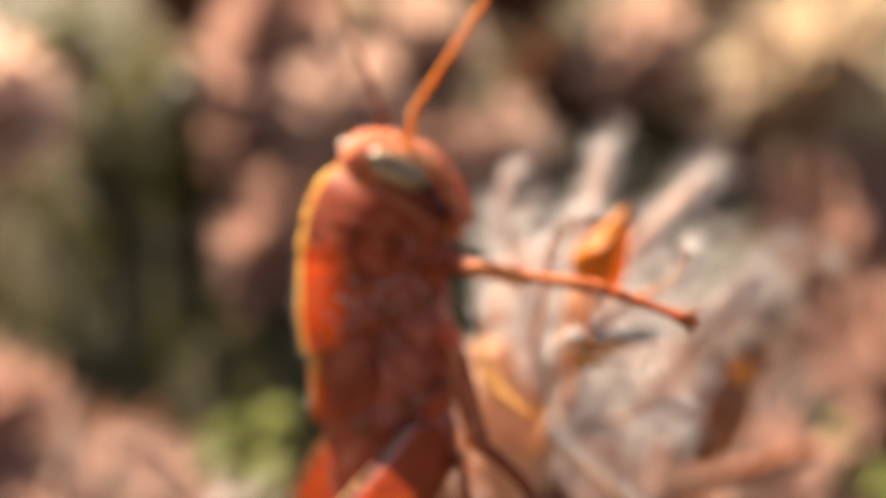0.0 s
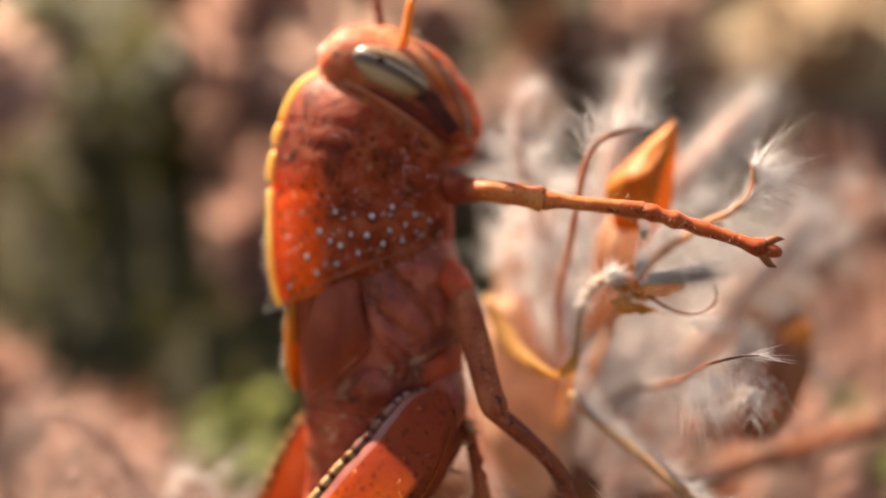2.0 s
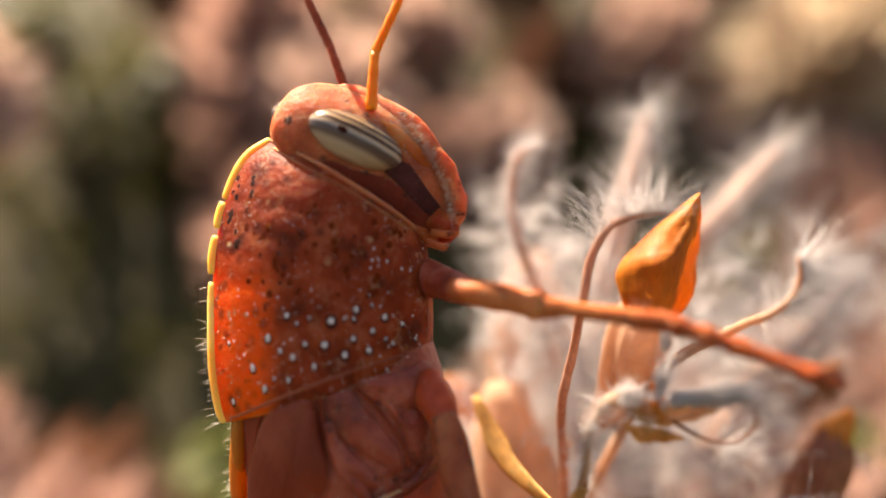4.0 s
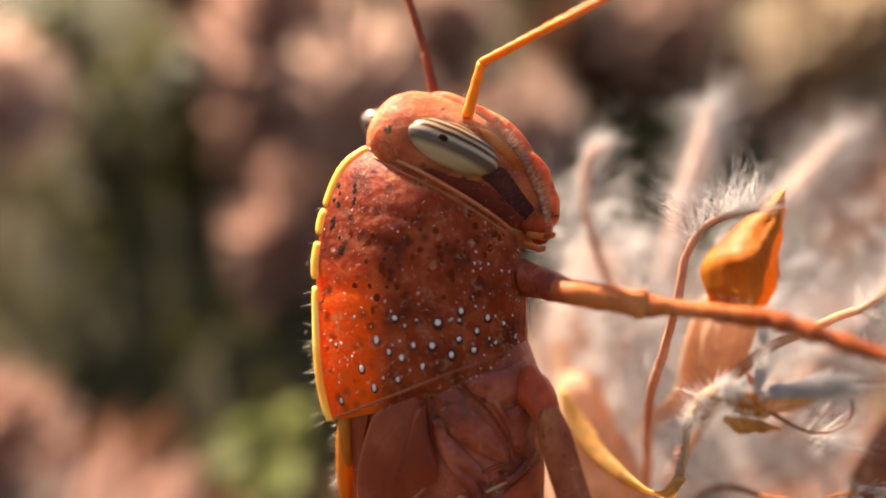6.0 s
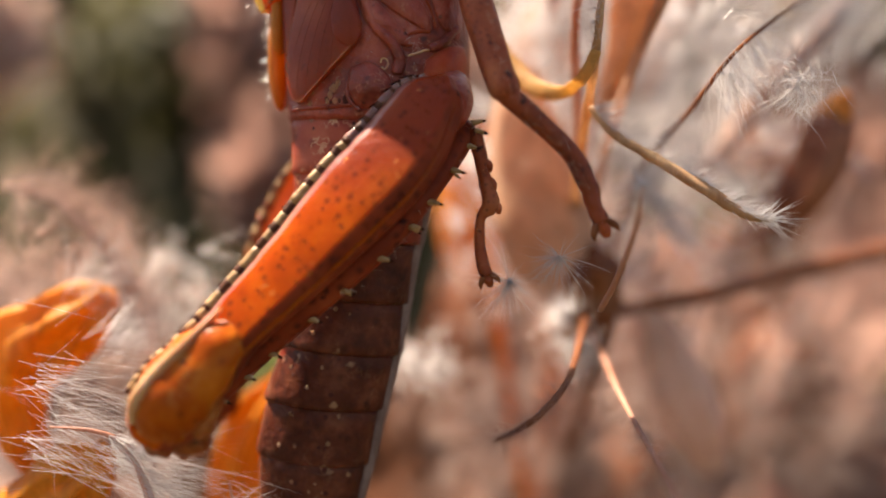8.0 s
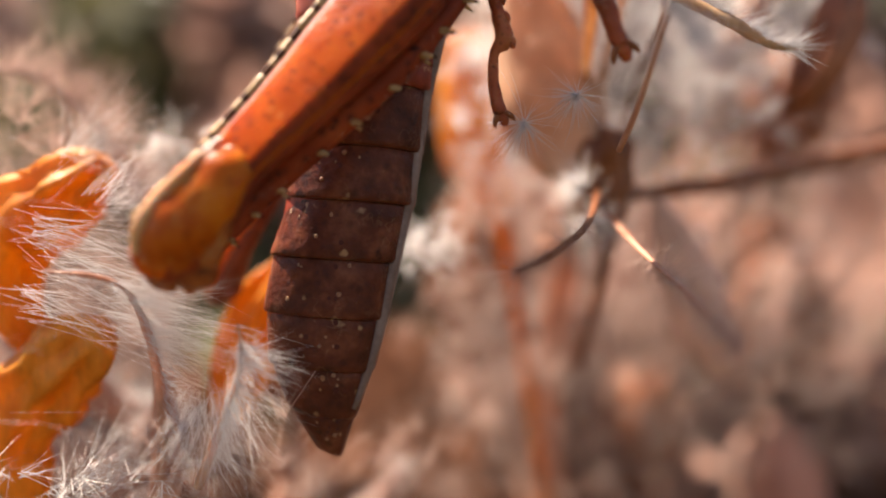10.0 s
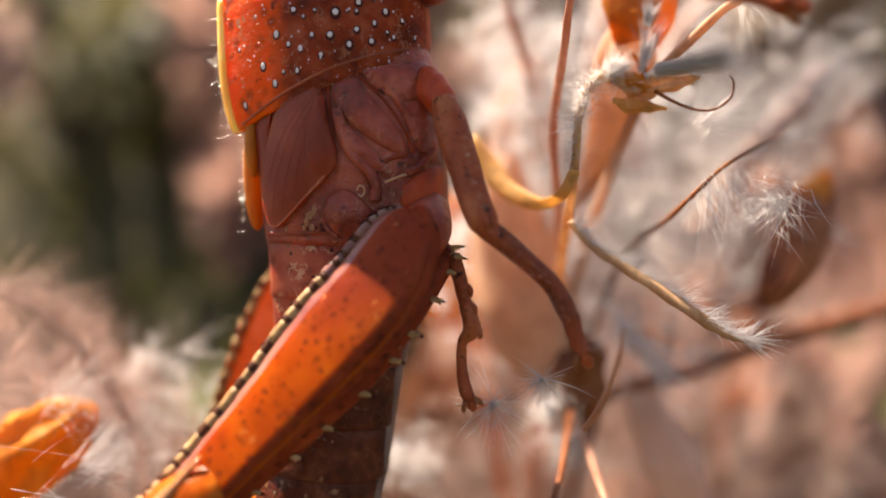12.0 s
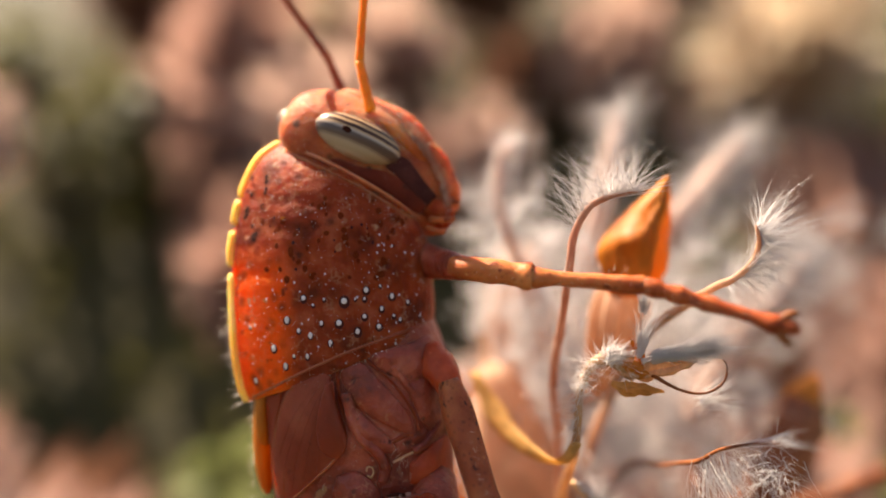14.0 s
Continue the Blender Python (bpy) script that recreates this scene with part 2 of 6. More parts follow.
# Pale waxy bevel, with the highlight beside the ridge put into its colour.
FEMTOP = cuticle("femur_bevel_shell", (0.25, 0.066, 0.040), (0.36, 0.125, 0.082), (0.46, 0.21, 0.15), speck=(0.16, 0.03, 0.014), speck_at=0.27, scale=750, painted_light=((("Z", 17.5, 21.0), ("Z", 17.5, 19.5)), (0.15, 0.036, 0.028)), rough=0.28, big=300, gloss=0.3, sss=0.4, bump=0.35)
FEMSPOT = cuticle("femur_fleck_shell", (0.11, 0.014, 0.004), (0.17, 0.024, 0.006), (0.23, 0.036, 0.008), rough=0.8, gloss=0.02)
# Lighter copy of the femur shell: the far leg's sunlight is in its colour.
FARFEMUR = cuticle("sunlit_femur_shell", (0.24, 0.040, 0.012), (0.40, 0.090, 0.030), (0.54, 0.19, 0.08), speck=(0.06, 0.012, 0.008), speck_at=0.33, spots=0.7, thin=(0.9, 0.3, 0.08))
# Darker copy for the ridge's upper lengths, with their shade in the colour.
RIDGESHADE = cuticle("shaded_ridge_shell", (0.085, 0.030, 0.024), (0.15, 0.062, 0.050), (0.26, 0.14, 0.115), rough=0.4, gloss=0.25)
CARINA = cuticle("femur_edge_shell", (0.40, 0.09, 0.02), (0.55, 0.17, 0.05), (0.66, 0.30, 0.13), speck_at=0.2, rough=0.22, gloss=0.5)
CREST = cuticle("crest_shell", (0.24, 0.10, 0.035), (0.38, 0.19, 0.08), (0.50, 0.31, 0.17), speck=(0.2, 0.07, 0.03), speck_at=0.3, rough=0.3, gloss=0.4, sss=0.5, radius=(1, 0.6, 0.3))
BROWNSHELL = cuticle("brown_shell", (0.10, 0.018, 0.005), (0.22, 0.050, 0.010), (0.34, 0.11, 0.025), rough=0.35, gloss=0.2, big=520, bump=0.9, relief=1.0, worms=0.5, fleck=(0.45, 0.22, 0.09))
LEG = cuticle("leg_shell", (0.22, 0.045, 0.016), (0.42, 0.115, 0.036), (0.56, 0.23, 0.09), speck=(0.12, 0.022, 0.012), speck_at=0.38, scale=1500, rough=0.45, spots=0.4, spot_scale=3400, bump=0.7, gloss=0.1)
DARKLEG = cuticle("dark_leg_shell", (0.10, 0.019, 0.008), (0.25, 0.054, 0.020), (0.38, 0.125, 0.050), speck=(0.05, 0.012, 0.008), speck_at=0.36, scale=2200, rough=0.45, spots=0.5, spot_scale=3600, bump=0.8, relief=0.8)
BELLY = cuticle("abdomen_shell", (0.042, 0.009, 0.005), (0.088, 0.020, 0.010), (0.155, 0.046, 0.022), speck=(0.03, 0.008, 0.006), speck_at=0.32, scale=800,
                big=620, fleck=(0.27, 0.14, 0.075), pale_at=0.66, spots=0.6, worms=0.15, bump=0.9, gloss=0.1)
AMBER = cuticle("amber_shell", (0.14, 0.018, 0.002), (0.31, 0.055, 0.003), (0.46, 0.125, 0.012), speck=(0.09, 0.016, 0.005), speck_at=0.33, rough=0.33, big=330, sss=0.5, radius=(1, 0.5, 0.12), gloss=0.06, worms=0.3, fleck=(0.5, 0.25, 0.07))
KEEL = cuticle("keel_shell", (0.75, 0.36, 0.06), (0.85, 0.50, 0.10), (0.90, 0.62, 0.2), speck_at=0.15, rough=0.5, sss=0.6, radius=(1, 0.6, 0.2))
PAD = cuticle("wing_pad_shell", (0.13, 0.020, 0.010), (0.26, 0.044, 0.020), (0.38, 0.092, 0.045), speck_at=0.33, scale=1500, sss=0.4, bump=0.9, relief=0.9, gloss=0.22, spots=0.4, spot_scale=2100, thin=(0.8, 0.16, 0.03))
LIP = cuticle("lip_shell", (0.34, 0.09, 0.04), (0.48, 0.17, 0.085), (0.60, 0.28, 0.16), speck_at=0.2, sss=0.5, rough=0.5, gloss=0.1)
RIM = cuticle("rim_shell", (0.20, 0.042, 0.018), (0.32, 0.08, 0.034), (0.42, 0.14, 0.065), speck_at=0.2)
WHITE = matter("white_wart", [(0.3, (0.68, 0.55, 0.53)), (0.7, (0.86, 0.76, 0.74))], 2000, 0.35)
RING = matter("dark_ring", [(0.3, (0.04, 0.010, 0.008)), (0.7, (0.10, 0.022, 0.014))], 1500, 0.6, spec=0.1)
BANDED = matter("ridge_band", [(0.3, (0.035, 0.010, 0.006)), (0.7, (0.13, 0.045, 0.020))], 1500, 0.6, spec=0.1)
BLACK = matter("black_shell", [(0.3, (0.018, 0.005, 0.003)), (0.7, (0.06, 0.014, 0.008))], 1500, 0.8, spec=0.05)
THORN = matter("thorn_shell", [(0.3, (0.36, 0.18, 0.07)), (0.7, (0.62, 0.42, 0.22))], 1500, 0.4, through=0.3)
CREAM = matter("cream_shell", [(0.3, (0.20, 0.085, 0.025)), (0.5, (0.36, 0.19, 0.07)), (0.7, (0.50, 0.31, 0.14))], 1500, 0.5)
VIOLET = matter("violet_band", [(0.3, (0.036, 0.011, 0.011)), (0.7, (0.095, 0.025, 0.020))], 900, 0.7, spec=0.05)
BRISTLE = matter("bristle", [(0.3, (0.55, 0.42, 0.32)), (0.7, (0.8, 0.7, 0.6))], 1500, 0.3, 0, through=0.3)
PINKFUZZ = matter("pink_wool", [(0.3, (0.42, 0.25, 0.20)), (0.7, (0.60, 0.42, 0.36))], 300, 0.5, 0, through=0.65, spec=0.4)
# Darker, greyer wool for leaves and masses low and behind.
DULLFUZZ = matter("dull_wool", [(0.3, (0.29, 0.205, 0.18)), (0.7, (0.43, 0.33, 0.295))], 300, 0.5, 0, through=0.6, spec=0.3)
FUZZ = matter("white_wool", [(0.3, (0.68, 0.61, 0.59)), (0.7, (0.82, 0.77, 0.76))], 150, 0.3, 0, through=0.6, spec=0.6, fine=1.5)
TWIG = matter("pink_twig", [(0.3, (0.50, 0.20, 0.12)), (0.7, (0.70, 0.38, 0.27))], 700, 0.6, through=0.35, stretch=(1, 1, 0.3))
TAN = matter("tan_twig", [(0.3, (0.58, 0.29, 0.14)), (0.7, (0.82, 0.54, 0.32))], 700, 0.6, through=0.5, stretch=(1, 1, 0.3))
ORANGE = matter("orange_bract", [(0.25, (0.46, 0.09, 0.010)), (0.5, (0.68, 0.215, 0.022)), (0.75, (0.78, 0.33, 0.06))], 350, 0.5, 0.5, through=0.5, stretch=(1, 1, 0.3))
BUDSKIN = matter("orange_bud", [(0.25, (0.58, 0.15, 0.012)), (0.5, (0.76, 0.28, 0.022)), (0.75, (0.84, 0.42, 0.07))], 350, 0.5, 0.5, through=0.5, stretch=(1, 1, 0.3))
PODSKIN = matter("pod_skin", [(0.3, (0.15, 0.038, 0.016)), (0.7, (0.32, 0.10, 0.040))], 500, 0.6, 0.8)
BROWN = matter("brown_husk", [(0.3, (0.13, 0.030, 0.012)), (0.7, (0.34, 0.11, 0.035))], 500, 0.5, 0.6, through=0.25)
PINK = matter("pink_chaff", [(0.28, (0.50, 0.30, 0.23)), (0.5, (0.66, 0.44, 0.36)), (0.75, (0.76, 0.58, 0.50))], 160, 0.8, through=0.5)
YELLOW = matter("yellow_leaf", [(0.3, (0.68, 0.33, 0.09)), (0.7, (0.86, 0.57, 0.24))], 300, 0.6, through=0.6)
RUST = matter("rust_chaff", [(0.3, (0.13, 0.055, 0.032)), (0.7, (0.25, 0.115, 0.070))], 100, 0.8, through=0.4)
REDTWIG = cuticle("red_leg_shell", (0.14, 0.026, 0.009), (0.30, 0.066, 0.020), (0.46, 0.15, 0.05), speck=(0.07, 0.014, 0.008), scale=1600, rough=0.4, spots=0.6, spot_scale=2600, bump=0.6)
CALYX = matter("peach_calyx", [(0.3, (0.56, 0.33, 0.25)), (0.7, (0.76, 0.55, 0.47))], 120, 0.7, through=0.4)
SOIL = matter("dark_soil", [(0.3, (0.026, 0.020, 0.006)), (0.55, (0.048, 0.037, 0.011)), (0.8, (0.090, 0.062, 0.029))], 40, 0.95, 0.8, 0.004)
GREEN = matter("grass_blade", [(0.3, (0.053, 0.048, 0.013)), (0.7, (0.105, 0.094, 0.029))], 60, 0.6, through=0.45)
SAGE = matter("sage_leaf", [(0.3, (0.12, 0.115, 0.058)), (0.7, (0.22, 0.21, 0.115))], 60, 0.7, through=0.45)
LIME = matter("lime_leaf", [(0.3, (0.17, 0.19, 0.06)), (0.7, (0.30, 0.32, 0.12))], 60, 0.6, through=0.5)
PEACH = matter("peach_bract", [(0.3, (0.62, 0.31, 0.17)), (0.7, (0.80, 0.53, 0.38))], 120, 0.7, through=0.5)
STRAW = matter("straw", [(0.3, (0.50, 0.36, 0.24)), (0.7, (0.68, 0.53, 0.39))], 60, 0.7, through=0.45)
ROSE = matter("pale_rose_chaff", [(0.3, (0.42, 0.24, 0.185)), (0.7, (0.60, 0.41, 0.34))], 100, 0.8, through=0.5)
MAUVE = matter("rose_chaff", [(0.3, (0.34, 0.175, 0.135)), (0.7, (0.52, 0.31, 0.25))], 100, 0.8, through=0.5)
GREY = matter("grey_stone", [(0.3, (0.03, 0.03, 0.028)), (0.7, (0.075, 0.072, 0.068))], 70, 0.9, 0.6, 0.001)


def eye_material():
    """A long eye, cream with brown stripes along it; z runs across the stripes."""
    m, nodes, links, bsdf = material("striped_eye")
    co = nodes.new("ShaderNodeTexCoord")
    sep = nodes.new("ShaderNodeSeparateXYZ")
    links.new(co.outputs["Object"], sep.inputs[0])
    mul = nodes.new("ShaderNodeMapRange")
    mul.inputs["From Min"].default_value, mul.inputs["From Max"].default_value = -0.00106, 0.00106
    wob = nodes.new("ShaderNodeMath")
    wob.operation = "MULTIPLY_ADD"
    links.new(grain(nodes, links, 900, 3), wob.inputs[0])
    wob.inputs[1].default_value = 0.0001
    links.new(sep.outputs["Z"], wob.inputs[2])
    links.new(wob.outputs[0], mul.inputs["Value"])
    brown, cream = (0.045, 0.014, 0.007), (0.40, 0.24, 0.12)
    pale, dusk = (0.36, 0.265, 0.185), (0.10, 0.058, 0.045)
    col = ramp(nodes, links, mul.outputs[0], [(0.0, (0.42, 0.20, 0.11)), (0.06, (0.46, 0.34, 0.26)), (0.12, pale), (0.21, pale), (0.31, dusk), (0.44, (0.08, 0.05, 0.042)),
                                             (0.50, (0.34, 0.26, 0.21)), (0.55, cream), (0.58, brown), (0.64, brown), (0.67, cream), (0.71, cream), (0.74, brown), (0.79, brown),
                                             (0.82, cream), (0.85, cream), (0.88, brown), (0.92, brown), (0.95, cream), (1.0, cream)])
    links.new(col, bsdf.inputs["Base Color"])
    bsdf.inputs["Roughness"].default_value = 0.3
    bsdf.inputs["Specular IOR Level"].default_value = 0.22
    bsdf.inputs["Coat Weight"].default_value = 0.1
    bsdf.inputs["Coat Roughness"].default_value = 0.05
    return m


EYE = eye_material()

# ---- ground: flat under the plants, a bank behind, then level to the horizon ----
def ground_height(x, y):
    """Millimetres."""
    up = [(-1e9, -150), (110, -150), (170, -105), (330, 90), (700, 330), (1500, 560), (6000, 700), (1e9, 700)]
    for (a, za), (b, zb) in zip(up, up[1:]):
        if a <= y <= b:
            z = za + (zb - za) * (y - a) / (b - a)
            break
    return z + 9 * noise.noise(Vector((x, y, 0)) / 45) + 3 * noise.noise(Vector((x, y, 5)) / 12)


def ground():
    bm = bmesh.new()
    far = [-600000, -60000, -6000, -2000, -1000, -600]
    xs = far + [-420 + 8 * k for k in range(106)] + [-k for k in reversed(far)]
    ys = [-600000, -60000, -6000, -1500, -600, -300, -120, 0, 60, 100] + [120 + 7 * k for k in range(60)] + [560, 640, 760, 1000, 1500, 3000, 6000, 60000, 600000]
    grid = [[bm.verts.new((x, y, ground_height(x, y))) for x in xs] for y in ys]
    for a, b in zip(grid, grid[1:]):
        for i in range(len(xs) - 1):
            bm.faces.new((a[i], a[i + 1], b[i + 1], b[i]))
    ob = part("ground", bm, SOIL)
    tagged(ob, "dark olive-brown soil bank with litter", "ground", kind="structure")


ground()


def chaffy_head(at, size, mat, label, tall=1.0):
    """A ragged seed head: a core on a stalk with many small scales and lumps."""
    t = thing("seed_head", (at[0], at[1], at[2] - size), label, "seed head", "dry seed heads")
    bm = bmesh.new()
    c = Vector(at)
    for k in range(420):
        d = ball(1)
        d.z *= tall
        root = c + d * size * rng.uniform(0.30, 0.52)
        n = size * (0.25 + 0.65 * rng.random() ** 2)
        side = d.orthogonal().normalized() * size * 0.085
        up = d.cross(side).normalized() * size * 0.06
        tip = root + d * n
        mid = root + d * n * 0.5
        vs = [bm.verts.new(p) for p in (root, mid + side, tip, mid - side, mid + up)]
        for a, b in ((0, 1), (1, 2), (2, 3), (3, 0)):
            bm.faces.new((vs[a], vs[b], vs[4]))
    tagged(part("chaff", bm, mat, t), kind="stuff")
    bm = bmesh.new()
    rings = []
    for i in range(9):
        a = math.pi * i / 8
        rings.append([c + Vector((math.sin(a) * math.cos(b), math.sin(a) * math.sin(b), math.cos(a) * tall)) * size * 0.46 *
                      (1 + 0.25 * noise.noise(Vector((a * 2, b, size)))) + Vector((0, 0, 1e-3 * i)) for b in [2 * math.pi * k / 12 for k in range(12)]])
    skin(bm, rings)
    part("core", bm, mat, t)
    g = ground_height(at[0], at[1] + 3)
    part("stalk", sweep([(at[0], at[1], at[2], size * 0.07), (at[0] + 2, at[1] + 3, (at[2] + g) / 2, size * 0.06), (at[0], at[1] + 3, g - 4, size * 0.05)], 6, 6), RUST, t)
    return t


# ---- the bank: seed heads, tufts, a stone ----
def spot(px, py, y):
    """The place at depth y seen from the mean eye, 1305 units of px and py to the unit of depth."""
    return ((px - 784) / 1305 * (y + 38) + 2.5, y, (441 - py) / 1305 * (y + 38) + 1.5)


RUST_HEAD, STRAW_HEAD = "dark rust-brown seed head on a dry stalk", "straw-coloured seed head on a dry stalk"
PALE_HEAD, ROSE_HEAD = "pale pink chaffy seed head on a dry stalk", "dull rose seed head on a dry stalk"
# far heads on the bank, then the nearer ones round the woolly plants
for px, py, y, size, mat, text, tall in (
        (-40, 160, 240, 26, PINK, PALE_HEAD, 1.15), (455, 130, 285, 38, MAUVE, ROSE_HEAD, 1.9), (600, 170, 262, 30, PINK, PALE_HEAD, 1.2),
        (620, 10, 300, 24, STRAW, STRAW_HEAD, 1.0), (475, 415, 240, 23, MAUVE, ROSE_HEAD, 1.3), (955, 95, 300, 22, RUST, RUST_HEAD, 1.3), (880, 235, 272, 26, CALYX, PALE_HEAD, 1.0),
        (740, 60, 300, 30, ROSE, ROSE_HEAD, 1.0), (1120, 70, 300, 34, ROSE, ROSE_HEAD, 1.0), (1440, 70, 255, 40, STRAW, STRAW_HEAD, 0.9), (1300, 190, 285, 22, CALYX, PALE_HEAD, 1.0),
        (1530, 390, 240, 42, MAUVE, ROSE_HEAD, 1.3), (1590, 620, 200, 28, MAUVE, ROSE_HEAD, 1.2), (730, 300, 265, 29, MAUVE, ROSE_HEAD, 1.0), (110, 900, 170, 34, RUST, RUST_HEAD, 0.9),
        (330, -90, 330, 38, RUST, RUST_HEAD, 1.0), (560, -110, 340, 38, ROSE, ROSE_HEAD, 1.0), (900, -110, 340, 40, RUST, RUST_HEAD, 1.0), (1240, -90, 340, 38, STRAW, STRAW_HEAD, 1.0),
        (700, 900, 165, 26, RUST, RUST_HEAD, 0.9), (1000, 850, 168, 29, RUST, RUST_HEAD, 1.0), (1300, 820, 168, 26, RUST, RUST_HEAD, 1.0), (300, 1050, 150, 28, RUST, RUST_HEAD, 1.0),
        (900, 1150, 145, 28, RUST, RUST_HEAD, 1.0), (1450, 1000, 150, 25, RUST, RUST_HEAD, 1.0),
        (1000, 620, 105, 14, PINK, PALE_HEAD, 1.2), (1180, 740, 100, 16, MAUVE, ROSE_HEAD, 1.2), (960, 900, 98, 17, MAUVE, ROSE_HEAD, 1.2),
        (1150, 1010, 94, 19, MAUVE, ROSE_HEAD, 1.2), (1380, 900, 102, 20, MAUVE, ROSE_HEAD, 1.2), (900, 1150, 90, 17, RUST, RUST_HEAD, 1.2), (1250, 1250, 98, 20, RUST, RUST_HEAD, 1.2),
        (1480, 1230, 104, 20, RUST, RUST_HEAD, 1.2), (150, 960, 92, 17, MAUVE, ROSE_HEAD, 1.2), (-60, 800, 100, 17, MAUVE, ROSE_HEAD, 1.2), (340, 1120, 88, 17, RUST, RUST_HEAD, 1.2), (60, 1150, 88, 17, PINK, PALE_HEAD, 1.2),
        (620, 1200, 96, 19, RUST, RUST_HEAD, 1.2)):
    chaffy_head(spot(px, py, y), size, mat, text, tall)


def leaf_cluster(at, size, mat, label):
    """Broad small leaves on a stem that stands on the bank."""
    t = thing("leafy_shoot", (at[0], at[1], at[2] - size), label, "plant", "leafy shoots on the bank")
    bm = bmesh.new()
    for k in range(26):
        d = ball(1)
        root = Vector(at) + d * size * 0.25
        side = d.orthogonal().normalized()
        n = size * rng.uniform(0.6, 0.95)
        rows = []
        for f in (0.0, 0.3, 0.65, 1.0):
            w = side * size * (0.03 + 0.62 * f * (1 - f) ** 0.7)
            p = root + d * n * f + Vector((0, 0, -0.25 * size * f * f))
            rows.append([bm.verts.new(q) for q in (p - w, p + d.cross(side) * size * 0.05, p + w)])
        for a, b in zip(rows, rows[1:]):
            for i in (0, 1):
                bm.faces.new((a[i], a[i + 1], b[i + 1], b[i]))
    tagged(part("foliage", bm, mat, t), kind="stuff")
    g = ground_height(at[0], at[1])
    part("stem", sweep([(at[0], at[1], at[2], 1.2), (at[0], at[1] + 2, (at[2] + g) / 2, 1.4), (at[0], at[1] + 2, g - 4, 1.6)], 6, 6), GREEN, t)


for px, py, y, size, mat, text in (
        (225, 135, 268, 25, GREEN, "olive-green leafy shoot on the bank"), (90, 30, 290, 24, GREEN, "olive-green leafy shoot on the bank"), (445, 800, 200, 26, LIME, "light green leafy shoot in the sun"),
        (1190, 215, 280, 26, GREEN, "olive-green leafy shoot on the bank"), (1330, 440, 240, 24, SAGE, "dull sage-green leafy shoot"), (1070, 300, 282, 24, GREEN, "olive-green leafy shoot on the bank"),
        (1560, 850, 185, 32, LIME, "light green leafy shoot in the sun"), (300, 250, 275, 20, GREEN, "olive-green leafy shoot on the bank")):
    leaf_cluster(spot(px, py, y), size, mat, text)


def stone(at, size):
    bm = bmesh.new()
    bmesh.ops.create_icosphere(bm, subdivisions=3, radius=size)
    for v in bm.verts:
        v.co = v.co * (1 + 0.3 * noise.noise(v.co / size)) + Vector(at)
    tagged(part("stone", bm, GREY, origin=at), "dull grey rough stone on the bank", "stone")


stone(spot(1415, 700, 209), 19)


def grass(count):
    """Short olive grass and litter over the bank."""
    bm = bmesh.new()
    for _ in range(count):
        x, y = rng.uniform(-260, 260), rng.uniform(130, 420)
        z = ground_height(x, y) - 2
        n = rng.uniform(9, 30)
        lean = Vector((rng.gauss(0, 0.5), rng.gauss(-0.3, 0.4), 1)).normalized()
        side = lean.cross(Vector((rng.gauss(0, 0.5), 1, 0))).normalized() * rng.uniform(0.8, 2.2)
        bend = Vector((rng.gauss(0, 0.4), rng.gauss(0, 0.3), -0.3)) * n
        rows = []
        for k in range(4):
            f = k / 3
            c = Vector((x, y, z)) + lean * n * f + bend * f * f
            w = side * (1.02 - f * f)
            rows.append((bm.verts.new(c - w), bm.verts.new(c + w)))
        for a, b in zip(rows, rows[1:]):
            bm.faces.new((a[0], a[1], b[1], b[0]))
    tagged(part("grass", bm, GREEN), "short olive grass and litter on the bank", "grass", kind="stuff")


grass(2600)

# ---- the grasshopper nymph ----

TILT = radians(12)          # its back leans a little towards the camera
MID = 5.2                   # depth of its middle plane


def body_point(xc, d, s, z):
    """A point of the body: xc the section's centre, d towards the back, s towards the near side."""
    return Vector((xc - d * math.cos(TILT) + s * math.sin(TILT), MID - d * math.sin(TILT) - s * math.cos(TILT), z))


def profile(roof, n=40):
    """Half-width by height for a section, from the back round the near side and back: roof sharpens the back."""
    near = spline([(1.0, 0.0), (0.94, 0.16 + 0.25 * (1 - roof)), (0.62, 0.60 + 0.15 * (1 - roof)), (0.2, 0.93), (-0.25, 1.0), (-0.65, 0.88), (-0.92, 0.5), (-1.0, 0.0)], n // 2 + 1)
    ring = [(float(d), float(w)) for d, w in near]
    return ring + [(d, -w) for d, w in reversed(ring[1:-1])]


def body(sections, roof, rings=30, n=40):
    """Sections (z back, z belly, x back, x belly, half-width), smoothly joined."""
    bm = bmesh.new()
    out = []
    pr = profile(roof, n)
    for zb, zv, xb, xv, half in spline(sections, rings):
        xc, a = (xb + xv) / 2, (xv - xb) / 2 / math.cos(TILT)
        out.append([body_point(xc, a * d, half * w, zv + (zb - zv) * (d + 1) / 2) for d, w in pr])
    skin(bm, out)
    return bm


def tree_of(bm):
    bmesh.ops.recalc_face_normals(bm, faces=bm.faces)
    bm.normal_update()
    return BVHTree.FromBMesh(bm)


def near_surface(tree, x, z):
    """The near side of a shape at (x, z): place and outward normal; past its edge, the nearest place."""
    hit = tree.ray_cast(Vector((x, -20, z)), Vector((0, 1, 0)))
    if hit[0] is None:
        hit = tree.find_nearest(Vector((x, -1, z)))
    n = hit[1] if hit[1].y < 0 else -hit[1]
    return hit[0], n


locust = thing("grasshopper", (-2.5, 5.0, -33.5), "reddish-orange grasshopper nymph clinging upright to a dry woolly plant", "grasshopper")

